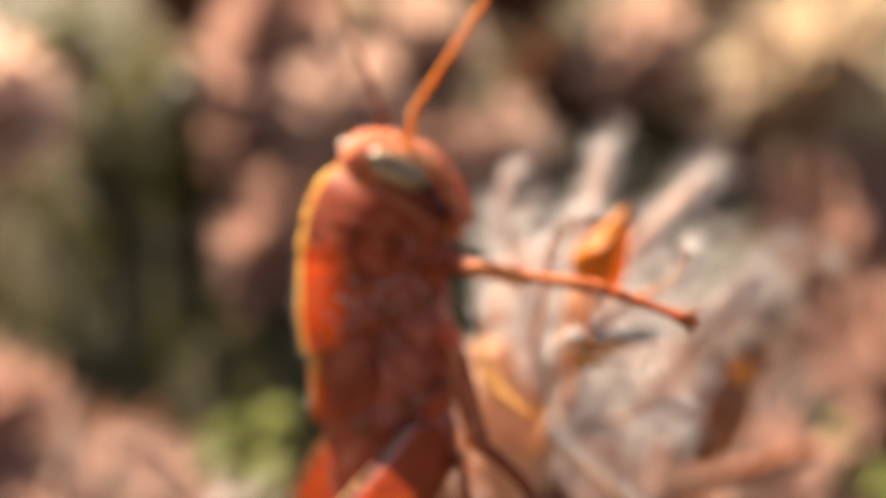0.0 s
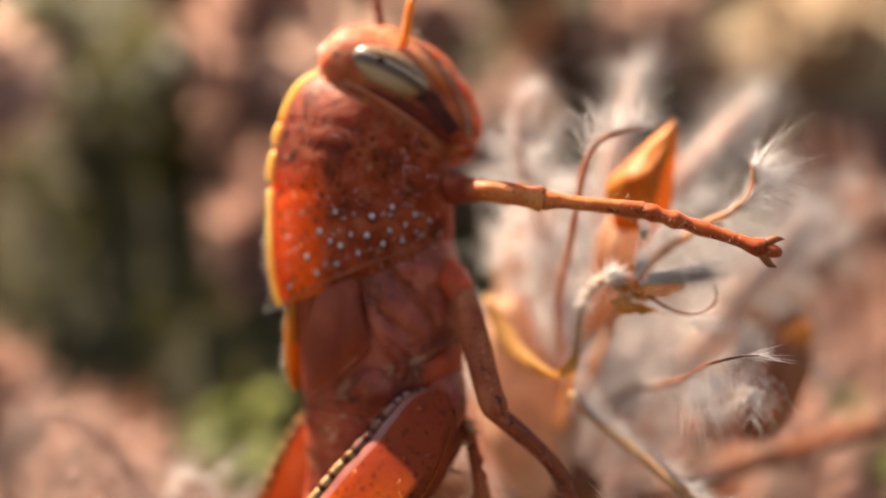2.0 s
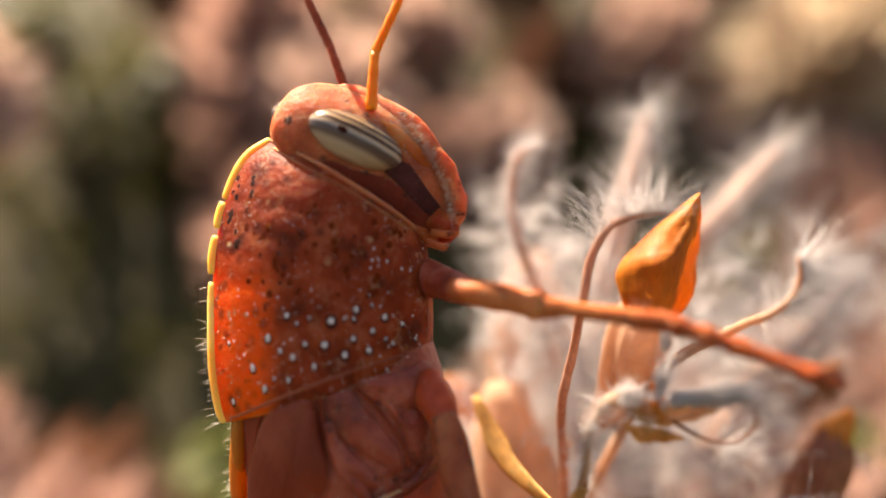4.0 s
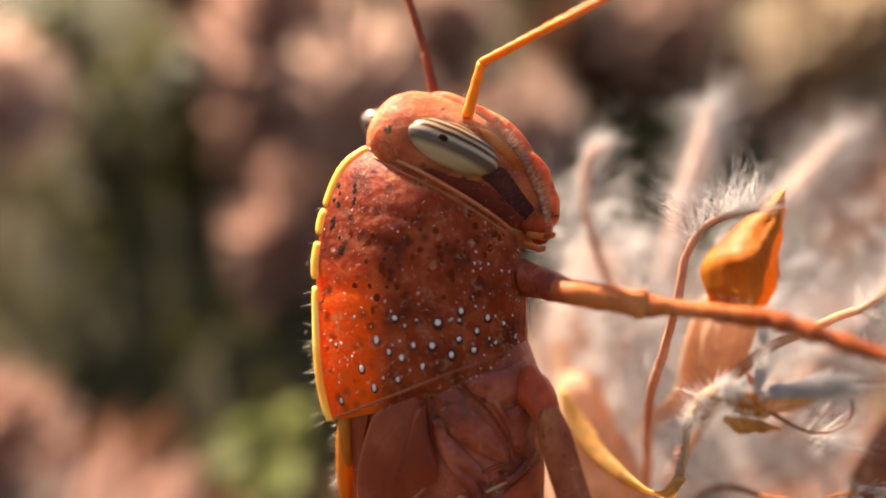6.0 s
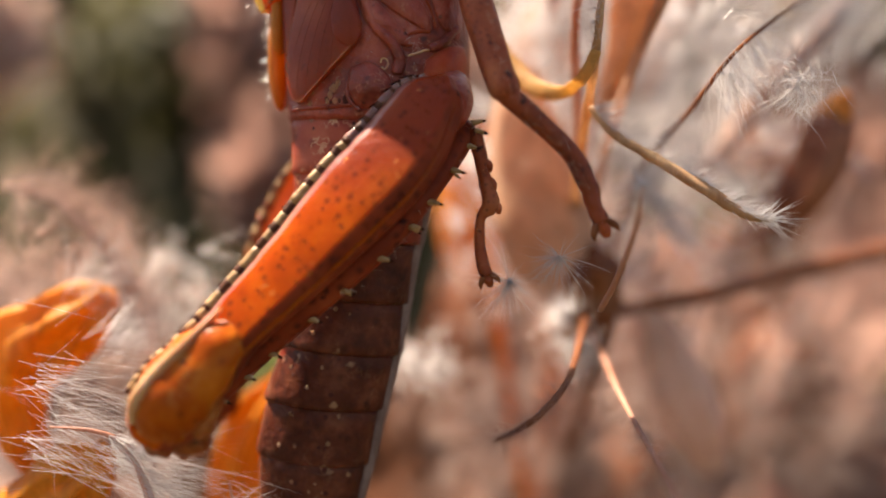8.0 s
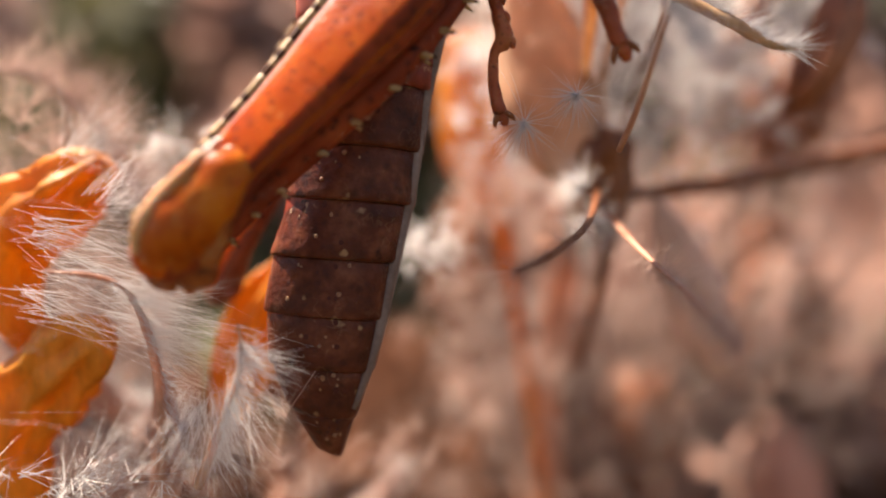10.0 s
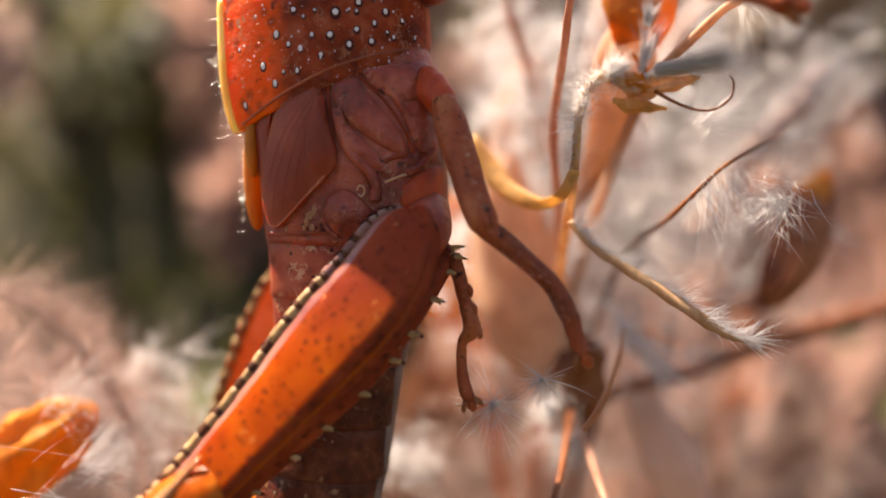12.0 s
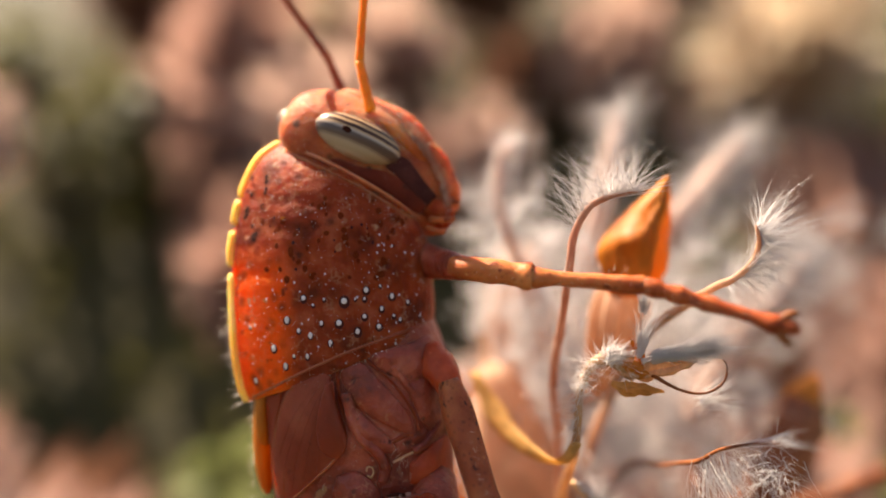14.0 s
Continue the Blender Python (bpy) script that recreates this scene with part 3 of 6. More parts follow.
# pronotum: a roofed shield with a yellow keel
SECTIONS = [(9.35, 4.85, -3.2, 3.9, 3.35), (8.4, 4.6, -4.35, 4.1, 3.6), (6.6, 4.0, -5.2, 4.3, 3.85), (4.4, 3.2, -5.65, 4.45, 4.0), (2.4, 2.0, -5.75, 4.55, 4.05),
            (-1.2, 0.8, -5.65, 4.6, 4.05), (-3.2, 0.1, -5.35, 4.58, 4.0), (-4.0, -0.15, -5.1, 4.56, 3.95)]
bm = body(SECTIONS, 1.0, 46, 56)
for v in bm.verts:
    for za in (6.35, 4.95, 2.75):
        f = math.exp(-((v.co.z - za + 0.12 * (v.co.x + 5)) / 0.16) ** 2)
        v.co.y += 0.10 * f * max(0, min(1, (1.2 - v.co.x) / 3))
SHIELD = tree_of(bm)
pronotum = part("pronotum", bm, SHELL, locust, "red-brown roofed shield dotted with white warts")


def keel(z0, z1, bulge):
    """One lobe of the yellow keel along the back."""
    run = [r for r in spline(SECTIONS, 90) if z1 <= r[0] <= z0]
    bm = bmesh.new()
    pts = []
    for i, (zb, zv, xb, xv, half) in enumerate(run):
        f = i / (len(run) - 1)
        r = bulge * (0.72 + 0.28 * math.sin(math.pi * f) ** 0.4)
        pts.append((*body_point((xb + xv) / 2, (xv - xb) / 2 / math.cos(TILT) - 0.05, 0, zb), r))
    tube(bm, pts, 10, 0.9)
    part("keel", bm, KEEL, pronotum, "translucent yellow keel lobe")


for z0, z1, b in ((9.35, 6.45, 0.31), (6.35, 5.0, 0.34), (4.9, 2.8, 0.34), (2.7, -4.1, 0.33)):
    keel(z0, z1, b)

# a thin raised rim along the shield's hind and front edges
def rim(tree, points, radius, mat, parent, name="rim", n=40):
    pts = []
    for x, z in spline(points, n):
        p, _ = near_surface(tree, x, z)
        if p:
            pts.append((p.x, p.y - radius * 0.2, p.z, radius))
    if len(pts) > 3:
        bm = bmesh.new()
        tube(bm, pts, 8)
        part(name, bm, mat, parent)


rim(SHIELD, [(-4.7, -3.75), (-3.6, -3.2), (-1.85, -2.35), (0.3, -1.45), (2.5, -0.75), (4.2, -0.25)], 0.06, RIM, pronotum)
rim(SHIELD, [(-2.8, 8.85), (-1.2, 7.9), (0.2, 7.15), (1.8, 6.25), (3.5, 5.1)], 0.06, HEAD, pronotum)
rim(SHIELD, [(4.3, 4.2), (4.42, 2.6), (4.45, 1.2), (4.4, 0.1)], 0.06, RIM, pronotum)


def wart_mesh(material_):
    bm = bmesh.new()
    bmesh.ops.create_icosphere(bm, subdivisions=2, radius=1.0)
    me = bpy.data.meshes.new("wart")
    for f in bm.faces:
        f.smooth = True
    bm.to_mesh(me)
    bm.free()
    me.materials.append(material_)
    return me


WART, PIT, SPOT, HALO = wart_mesh(WHITE), wart_mesh(BLACK), wart_mesh(FEMSPOT), wart_mesh(RING)


lop = random.Random(23)


def warts(spots, mesh, name, sink, flat, tree=SHIELD, parent=pronotum):
    parent = holder(parent)
    for x, z, r in spots:
        p, n = near_surface(tree, x, z)
        if p is None:
            continue
        ob = new(name, mesh)
        ob.parent = parent
        q = (-n).to_track_quat("-Z", "Y")
        c = p - n * r * sink
        ob.rotation_mode = "QUATERNION"
        ob.location, ob.rotation_quaternion, ob.scale = (c - where[parent.name]) * MM, q, Vector((r * lop.uniform(0.8, 1.05), r * lop.uniform(0.95, 1.35), r * flat)) * MM


BIG = [(-1.67, 1.26, 0.15), (-2.56, 0.21, 0.18), (-3.31, -1.17, 0.18), (-2.71, -2.04, 0.17), (-4.43, -2.86, 0.17), (-1.56, -1.56, 0.14), (-1.37, -0.56, 0.15),
       (-1.96, -0.31, 0.12), (-0.81, 0.03, 0.12), (0.04, 0.01, 0.17), (0.31, 1.05, 0.18), (-0.65, 1.17, 0.09), (-1.20, 0.91, 0.09), (1.37, 1.55, 0.14),
       (1.28, 1.13, 0.10), (1.26, 0.28, 0.14), (0.91, -0.43, 0.15), (-0.40, -0.91, 0.14), (1.93, -0.24, 0.14), (2.08, 0.61, 0.12), (2.59, 1.20, 0.14),
       (3.35, 0.88, 0.12), (2.95, 0.03, 0.10), (2.65, 0.24, 0.09), (3.91, 0.17, 0.10), (-4.64, -0.16, 0.10), (-2.25, -1.55, 0.09), (0.84, 1.13, 0.07),
       (2.04, 1.74, 0.07)]
warts([(x + 0.01, z - 0.05, r * (1.25 if x < 0 else 1.55)) for x, z, r in BIG if r > 0.06], HALO, "dark_ring", 0.0, 0.06)
warts([(x, z, r * 0.78) for x, z, r in BIG], WART, "wart", 0.0, 0.45)
dots = random.Random(5)
warts([(dots.uniform(-4.6, 4.3), dots.uniform(-2.2, 2.4), dots.uniform(0.03, 0.06)) for _ in range(44)], WART, "wart", 0.0, 0.7)
warts([(dots.uniform(1.2, 4.2), dots.uniform(1.2, 4.4), dots.uniform(0.03, 0.07)) for _ in range(12)], WART, "wart", 0.0, 0.7)
warts([(dots.uniform(-4.6, 3.6), dots.uniform(2.0, 7.2), dots.uniform(0.02, 0.035)) for _ in range(18)], WART, "wart", 0.0, 0.7)
warts([(dots.uniform(-4.9, -3.6), dots.uniform(2.9, 7.6), dots.uniform(0.10, 0.17)) for _ in range(20)], PIT, "pit", 0.0, 0.12)
warts([(dots.uniform(-4.0, 3.4), dots.uniform(2.0, 6.3), dots.uniform(0.05, 0.09)) for _ in range(12)], HALO, "pit", 0.0, 0.1)

warts([(dots.uniform(-4.0, 3.4), dots.uniform(2.0, 6.3), dots.uniform(0.09, 0.19)) for _ in range(52)], SPOT, "pit", 0.0, 0.06)

# the lip round the shield's opening, over the neck
zb, zv, xb, xv, half = SECTIONS[0]
lip = []
for d, w in profile(1.0, 56):
    if w >= -0.1:
        p = body_point((xb + xv) / 2, (xv - xb) / 2 / math.cos(TILT) * d, half * w * 1.01, zv + (zb - zv) * (d + 1) / 2)
        lip.append((p.x, p.y, p.z, 0.10))
bm = bmesh.new()
tube(bm, lip[1:], 8, 1.2, (0, 1, 0), 0.2)
part("lip", bm, LIP, pronotum, "pale raised lip round the neck")

# head
def head_shape():
    rows = [(12.2, 11.8, -1.2, 1.4, 0.9), (11.8, 11.0, -2.2, 2.6, 1.8), (10.9, 9.9, -2.9, 3.9, 2.5), (9.9, 8.4, -3.2, 5.0, 2.75), (9.0, 6.9, -2.95, 5.75, 2.65),
            (8.0, 5.6, -2.3, 5.95, 2.4), (7.0, 4.7, -1.6, 5.55, 2.1), (6.4, 4.3, -1.0, 4.8, 1.6)]
    return body(rows, -0.35, 30, 44)


bm = head_shape()
FACE = tree_of(bm)
head = part("head", bm, HEAD, locust, "orange head with a blunt face")


def ellipsoid(centre, axis, a, b, c, normal, n=28):
    """Long axis a, across b, out of the surface c."""
    bm = bmesh.new()
    bmesh.ops.create_uvsphere(bm, u_segments=n, v_segments=n // 2 + 2, radius=1)
    ax = Vector(axis).normalized()
    nz = (Vector(normal) - ax * Vector(normal).dot(ax)).normalized()
    up = nz.cross(ax)
    if up.z < 0:
        up = -up
    for v in bm.verts:
        v.co = Vector(centre) + ax * v.co.x * a + nz * v.co.y * c + up * v.co.z * b
    return bm, ax, nz, up


def eye(centre, axis, normal, name="eye"):
    ax = Vector(axis).normalized()
    nz = (Vector(normal) - ax * Vector(normal).dot(ax)).normalized()
    up = nz.cross(ax)
    if up.z < 0:
        nz, up = nz, -up
    bm = bmesh.new()
    bmesh.ops.create_uvsphere(bm, u_segments=36, v_segments=20, radius=1)
    me = bpy.data.meshes.new(name)
    for v in bm.verts:
        v.co = Vector((v.co.x * 2.3, v.co.y * 1.05, v.co.z * 1.06)) * MM
    for f in bm.faces:
        f.smooth = True
    bm.to_mesh(me)
    bm.free()
    me.materials.append(EYE)
    ob = new(name, me)
    ob.parent = head
    m = Matrix((ax, -nz if ax.cross(-nz).dot(up) > 0 else nz, up)).transposed()
    ob.matrix_basis = Matrix.Translation((Vector(centre) - where[head.name]) * MM) @ m.to_4x4()
    tagged(ob, "glossy cream eye with brown stripes")
    return ob


eye((1.10, 2.72, 9.15), (0.90, 0.10, -0.42), (-0.1, -1, 0.28))
eye((-1.9, 7.7, 10.4), (0.80, -0.05, -0.5), (-0.35, 1, 0.25))
bm, *_ = ellipsoid((0.66, 1.66, 9.45), (0.86, 0.1, -0.5), 0.26, 0.15, 0.06, (0, -1, 0.1), 12)
part("eye_spot", bm, BLACK, head)


last_tree = []


def plate(name, outline, tree, lift, dome, mat, parent, label="", rings=(1.0, 0.97, 0.9, 0.7, 0.4, 0.0), n=44, thick=0.22):
    """A shell plate that lies on a surface, with a given outline, domed, with a rolled edge."""
    closed = [tuple(p) for p in outline] + [outline[0]]
    edge = spline(closed, n + 1)[:-1]
    cx, cz = np.mean([e[0] for e in edge]), np.mean([e[1] for e in edge])
    bm = bmesh.new()
    rows = []
    for k, f in enumerate((1.0,) + tuple(rings)):
        row = []
        for x, z in edge:
            px, pz = cx + (x - cx) * max(f, 0.02), cz + (z - cz) * max(f, 0.02)
            p, _ = near_surface(tree, px, pz)
            y = p.y if p else 3.4
            h = -thick * 0.6 if k == 0 else lift * (0.35 if k == 1 else 1) + dome * (1 - f * f)
            row.append(Vector((px, y - h, pz)))
        rows.append(row)
    skin(bm, rows)
    last_tree.clear()
    last_tree.append(tree_of(bm))
    return part(name, bm, mat, parent, label)


plate("cheek", [(-0.6, 7.95), (0.0, 8.2), (1.0, 7.8), (2.3, 7.5), (3.2, 7.0), (4.1, 6.1), (4.7, 5.55), (4.4, 5.2), (3.6, 5.5), (2.6, 6.1), (1.0, 6.95), (-0.4, 7.65)], FACE, 0.015, 0.05, CHEEK, head, "dark red cheek", thick=0.3)
plate("cheek_band", [(2.4, 7.7), (2.9, 8.2), (3.5, 8.15), (3.95, 7.6), (4.45, 6.9), (4.9, 6.35), (5.1, 5.95), (4.9, 5.7), (4.5, 5.75), (4.0, 6.2), (3.4, 6.8), (2.9, 7.3)], FACE, 0.02, 0.06, VIOLET, head, "dark violet cheek band", thick=0.3)
plate("brow_stripe", [(2.2, 10.1), (2.9, 9.95), (3.6, 9.35), (4.3, 8.65), (4.6, 8.15), (4.15, 8.1), (3.4, 8.75), (2.7, 9.4)], FACE, 0.03, 0.12, BROW, head, "vivid orange stripe", thick=0.3)
part("frontal_ridge", sweep([(4.7, 3.7, 8.9, 0.25), (5.2, 3.7, 8.0, 0.42), (5.6, 3.8, 7.1, 0.34), (5.85, 3.9, 6.4, 0.42), (5.75, 3.9, 5.7, 0.3), (5.5, 3.9, 5.2, 0.2)], 26, 12, 1, (0, 1, 0), 0.5), HEAD, head)
part("mandible", sweep([(4.6, 3.9, 5.8, 0.6), (5.2, 3.9, 5.2, 0.7), (5.2, 4.0, 4.6, 0.3)], 10, 10), SHELL, head)
part("palp", sweep([(4.6, 3.3, 5.0, 0.18), (5.2, 2.9, 4.9, 0.17), (5.7, 2.8, 4.95, 0.15), (5.85, 2.8, 5.05, 0.05)], 10, 8), LEG, head)
part("palp", sweep([(4.4, 3.2, 4.6, 0.16), (5.1, 2.8, 4.3, 0.15), (5.4, 2.7, 4.4, 0.05)], 10, 8), LEG, head)
part("vertex_ridge", sweep([(-0.6, 4.7, 11.75, 0.2), (0.6, 4.5, 11.75, 0.4), (2.0, 4.2, 11.0, 0.5), (3.8, 4.1, 9.85, 0.55), (5.05, 4.0, 7.8, 0.5), (5.6, 4.0, 6.3, 0.3)], 24, 12), HEAD, head)

# antennae: a base that swings and a tip that bends on it
def antenna(base, mats, label):
    def piece(z0, z1, r0, r1, name, parent, origin):
        bm = bmesh.new()
        pts, n = [], int((z1 - z0) / 0.22)
        for k in range(n + 1):
            f = k / n
            r = (r0 + (r1 - r0) * f) * (1.0 if k % 3 else 0.86)
            pts.append((base[0], base[1], base[2] + z0 + (z1 - z0) * f, r))
        tube(bm, pts, 8)
        return part(name, bm, mats, parent, label if name == "antenna" else "", origin=origin)
    low = piece(0, 2.6, 0.30, 0.22, "antenna", locust, base)
    joint = (base[0], base[1], base[2] + 2.6)
    bm = bmesh.new()
    pts = [(base[0], base[1], base[2] + 2.5 + 9.5 * k / 42, (0.225 - 0.06 * k / 42) * (1.0 if k % 3 else 0.88)) for k in range(43)]
    tube(bm, pts, 8)
    tip = part("flagellum", bm, mats, low, origin=joint)
    return low, tip


near_antenna, near_tip = antenna((1.75, 3.0, 10.6), cuticle("antenna_shell", (0.52, 0.12, 0.012), (0.72, 0.22, 0.018), (0.80, 0.34, 0.05), speck_at=0.2), "bright orange jointed antenna")
far_antenna, far_tip = antenna((0.2, 6.3, 12.0), DARKLEG, "brown jointed antenna")

# thorax behind the shield
bm = body([(8.2, 5.8, -1.6, 3.2, 2.2), (6.0, 4.6, -3.4, 3.8, 3.2), (3.0, 3.0, -4.2, 4.2, 3.7), (0.0, 0.5, -4.35, 4.4, 3.75), (-3.0, -2.2, -4.3, 5.2, 3.75), (-6.0, -5.6, -4.1, 5.35, 3.75), (-8.2, -8.4, -3.95, 5.3, 3.55), (-9.6, -10.2, -3.8, 4.9, 3.3)], 0.6, 36, 52)
CHEST = tree_of(bm)
thorax = part("thorax", bm, FLANK, locust, "brownish-red ribbed flank behind the shield")
# Lit copy of FLANK: the glow on one plate and the middle coxa is painted.
LITFLANK = cuticle("lit_flank_shell", (0.22, 0.026, 0.010), (0.38, 0.055, 0.018), (0.50, 0.10, 0.038), speck_at=0.25, scale=1300, big=420, sss=0.5, bump=0.7, gloss=0.15)
WING = "small orange-brown wing pad with fine veins"
plate("wing_pad", [(-2.3, -2.9), (-3.0, -3.9), (-3.72, -6.6), (-3.5, -8.5), (-3.0, -8.85), (-2.5, -8.6), (-1.5, -7.7), (-0.2, -6.5), (0.25, -5.6), (0.0, -4.5), (-0.4, -3.3), (-0.7, -2.3)],
      CHEST, 0.32, 0.18, PAD, thorax, WING)
PADTREE = last_tree[0]
rim(PADTREE, [(-2.3, -3.0), (-3.0, -3.95), (-3.68, -6.6), (-3.45, -8.45), (-3.0, -8.8), (-2.5, -8.5), (-1.5, -7.6), (-0.25, -6.4), (0.15, -5.6)], 0.06, RIM, thorax, "pad_rim", 60)
for vein in ([(-0.8, -2.7), (-2.0, -4.5), (-2.9, -6.8), (-3.1, -8.3)], [(-0.75, -2.9), (-1.6, -4.6), (-2.3, -6.6), (-2.6, -8.2)], [(-0.7, -3.1), (-1.2, -4.6), (-1.7, -6.2), (-2.0, -7.7)],
             [(-0.6, -3.4), (-0.8, -4.6), (-1.1, -5.8), (-1.3, -7.2)], [(-0.9, -4.3), (-0.4, -4.5), (-0.2, -5.4), (-0.5, -6.3)], [(-1.1, -2.8), (-2.4, -4.5), (-3.3, -6.6)]):
    rim(PADTREE, vein, 0.016, PAD, thorax, "vein", 24)
plate("wing_pad", [(-0.75, -3.0), (-1.05, -4.1), (-1.2, -5.1), (-1.0, -6.1), (-0.3, -6.5), (0.2, -6.0), (0.22, -5.3), (0.0, -4.6), (-0.25, -3.6), (-0.35, -2.8)], PADTREE, 0.10, 0.16, PAD, thorax, WING)
plate("wing_pad", [(-3.0, -3.2), (-4.0, -3.6), (-4.15, -5.5), (-3.95, -6.4), (-3.6, -6.0), (-3.3, -4.5)], CHEST, 0.2, 0.05, PAD, thorax, WING)
# Back-edge pads take the bract's orange, to paint the sun on them.
part("wing_pad", sweep([(-4.25, 4.6, -2.8, 0.35), (-4.5, 4.7, -5.0, 0.45), (-4.55, 4.8, -7.2, 0.42), (-4.4, 4.8, -8.6, 0.28), (-4.3, 4.8, -8.95, 0.06)], 16, 10, 1.6), ORANGE, thorax, "wing pad with a sunlit orange glow painted in")
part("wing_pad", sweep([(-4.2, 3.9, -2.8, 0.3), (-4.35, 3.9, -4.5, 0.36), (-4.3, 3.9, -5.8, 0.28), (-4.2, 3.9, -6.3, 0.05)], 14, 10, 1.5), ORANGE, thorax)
for outline, lift, dome in (
        ([(-0.1, -1.9), (1.0, -1.9), (2.0, -3.0), (3.2, -4.5), (3.5, -5.6), (2.6, -5.3), (1.2, -4.4), (0.2, -3.2)], 0.10, 0.22),
        ([(0.1, -3.6), (0.9, -4.3), (2.2, -5.6), (2.6, -6.4), (1.4, -6.2), (0.5, -5.4), (0.15, -4.6)], 0.10, 0.25),
        ([(1.3, -1.6), (3.2, -1.2), (4.5, -0.9), (4.7, -2.0), (3.9, -2.9), (2.8, -2.8), (2.0, -2.4)], 0.08, 0.2),
        ([(3.1, -3.2), (4.6, -2.9), (5.0, -4.6), (4.8, -5.8), (4.0, -5.3), (3.6, -4.4)], 0.08, 0.25),
        ([(-0.35, -7.4), (0.6, -7.15), (1.5, -7.8), (1.8, -8.8), (1.0, -9.4), (0.0, -9.2), (-0.5, -8.3)], 0.12, 0.42),
        ([(3.2, -7.0), (4.0, -6.4), (5.1, -6.0), (5.3, -7.4), (5.2, -8.6), (4.2, -8.3), (3.2, -8.0)], 0.08, 0.45)):
    plate("side_plate", outline, CHEST, lift, dome, LITFLANK if outline[0] == (3.2, -7.0) else FLANK, thorax)
pale = random.Random(43)
RAISED = wart_mesh(cuticle("pale_flank_lump_shell", (0.24, 0.08, 0.04), (0.36, 0.15, 0.08), (0.48, 0.26, 0.15)))
warts([(pale.uniform(-2.6, 0.2), pale.uniform(-9.0, -8.0), pale.uniform(0.08, 0.16)) for _ in range(14)], RAISED, "lump", 0.0, 0.4, CHEST, thorax)
warts([(pale.uniform(-2.6, 0.2), pale.uniform(-9.0, -8.0), pale.uniform(0.08, 0.15)) for _ in range(12)], HALO, "pit", 0.0, 0.08, CHEST, thorax)
for pts, r in (([(-0.15, -1.9), (-0.1, -3.3), (0.2, -4.6), (1.2, -5.6)], 0.09), ([(1.1, -1.7), (2.4, -2.9), (3.4, -4.4), (3.7, -5.4)], 0.07),
               ([(2.2, -5.95), (2.9, -5.65), (3.4, -5.6)], 0.10), ([(-3.5, -9.15), (-1.5, -9.2), (1.0, -9.1)], 0.08)):
    rim(CHEST, pts, r, PAD, thorax, "seam_ridge")
for pts, r in (([(0.25, -3.4), (0.5, -4.5), (0.9, -5.5), (1.6, -6.2), (2.0, -7.0), (1.9, -7.7)], 0.30), ([(2.6, -2.2), (3.2, -3.2), (4.0, -4.3), (4.3, -5.4)], 0.20), ([(-0.1, -7.5), (-0.45, -8.1), (-0.4, -8.9), (0.1, -9.4)], 0.12), ([(3.4, -6.4), (4.0, -6.1), (4.7, -5.2)], 0.22)):
    rim(CHEST, pts, r, FLANK, thorax, "fold")
for pts, r in (([(2.4, -6.85), (2.9, -6.65), (3.3, -6.5), (3.9, -6.35), (4.4, -5.9)], 0.065), ([(1.1, -7.2), (1.2, -7.0), (1.4, -7.05), (1.45, -7.3), (1.3, -7.5), (1.15, -7.4)], 0.05), ([(2.0, -1.6), (2.9, -2.2), (3.6, -2.9), (4.2, -3.3)], 0.05)):
    rim(CHEST, pts, r, LIP, thorax, "pale_seam")

# abdomen: overlapping rings that taper and bend to the back
edges = [-9.2, -12.3, -15.4, -18.4, -21.0, -23.8, -26.6, -29.2, -31.6, -33.6]
line = [(-9.2, -3.8, 4.9, 3.2), (-13.0, -3.5, 3.4, 3.0), (-18.0, -3.85, 2.35, 2.9), (-21.0, -4.25, 1.85, 2.8), (-24.0, -5.05, 1.1, 2.6), (-27.0, -5.4, 0.4, 2.4), (-29.5, -5.1, -0.3, 2.0),
        (-31.8, -4.1, -1.2, 1.4), (-33.8, -2.9, -1.9, 0.5)]
smooth_line = spline(line, 120)


def girth(z):
    zs = [-p[0] for p in smooth_line]
    return [float(np.interp(-z, zs, [p[k] for p in smooth_line])) for k in (1, 2, 3)]


abdomen = part("abdomen", body([(*([z + 0.2] * 2), *(girth(z)[:2]), girth(z)[2] * 0.93) for z in (-8.8, -15, -21, -27, -31, -33)], 0.5, 20, 30), UPPER, locust, "brown ringed abdomen")
pr = profile(0.55, 44)
freckle = random.Random(41)
LUMP = wart_mesh(cuticle("pale_lump_shell", (0.17, 0.065, 0.032), (0.26, 0.115, 0.06), (0.36, 0.19, 0.11)))
for z0, z1 in zip(edges, edges[1:]):
    bm = bmesh.new()
    out = []
    for f, k in ((0, 0.955), (0.04, 0.985), (0.3, 1.0), (0.8, 1.035), (0.95, 1.05), (1.0, 1.035), (1.01, 0.97)):
        z = z0 + (z1 - z0) * f
        xb, xv, half = girth(z)
        xc, a = (xb + xv) / 2, (xv - xb) / 2 * k / math.cos(TILT)
        out.append([body_point(xc, a * d, half * k * w, z - 0.5 * (1 - d) / 2) for d, w in pr])
    skin(bm, out)
    tree = tree_of(bm)
    part("segment", bm, UPPER if z0 > -15 else BELLY, abdomen)
    xb, xv, half = girth((z0 + z1) / 2)
    for count, mesh, name, r0, r1, flat in ((7, HALO, "pit", 0.07, 0.15, 0.08), (5, LUMP, "lump", 0.06, 0.13, 0.35)):
        warts([(xb + 0.6 + (xv - xb) * freckle.uniform(0, 0.62), freckle.uniform(z1 + 0.5, z0 - 0.3), freckle.uniform(r0, r1)) for _ in range(count)], mesh, name, 0.0, flat, tree, abdomen)
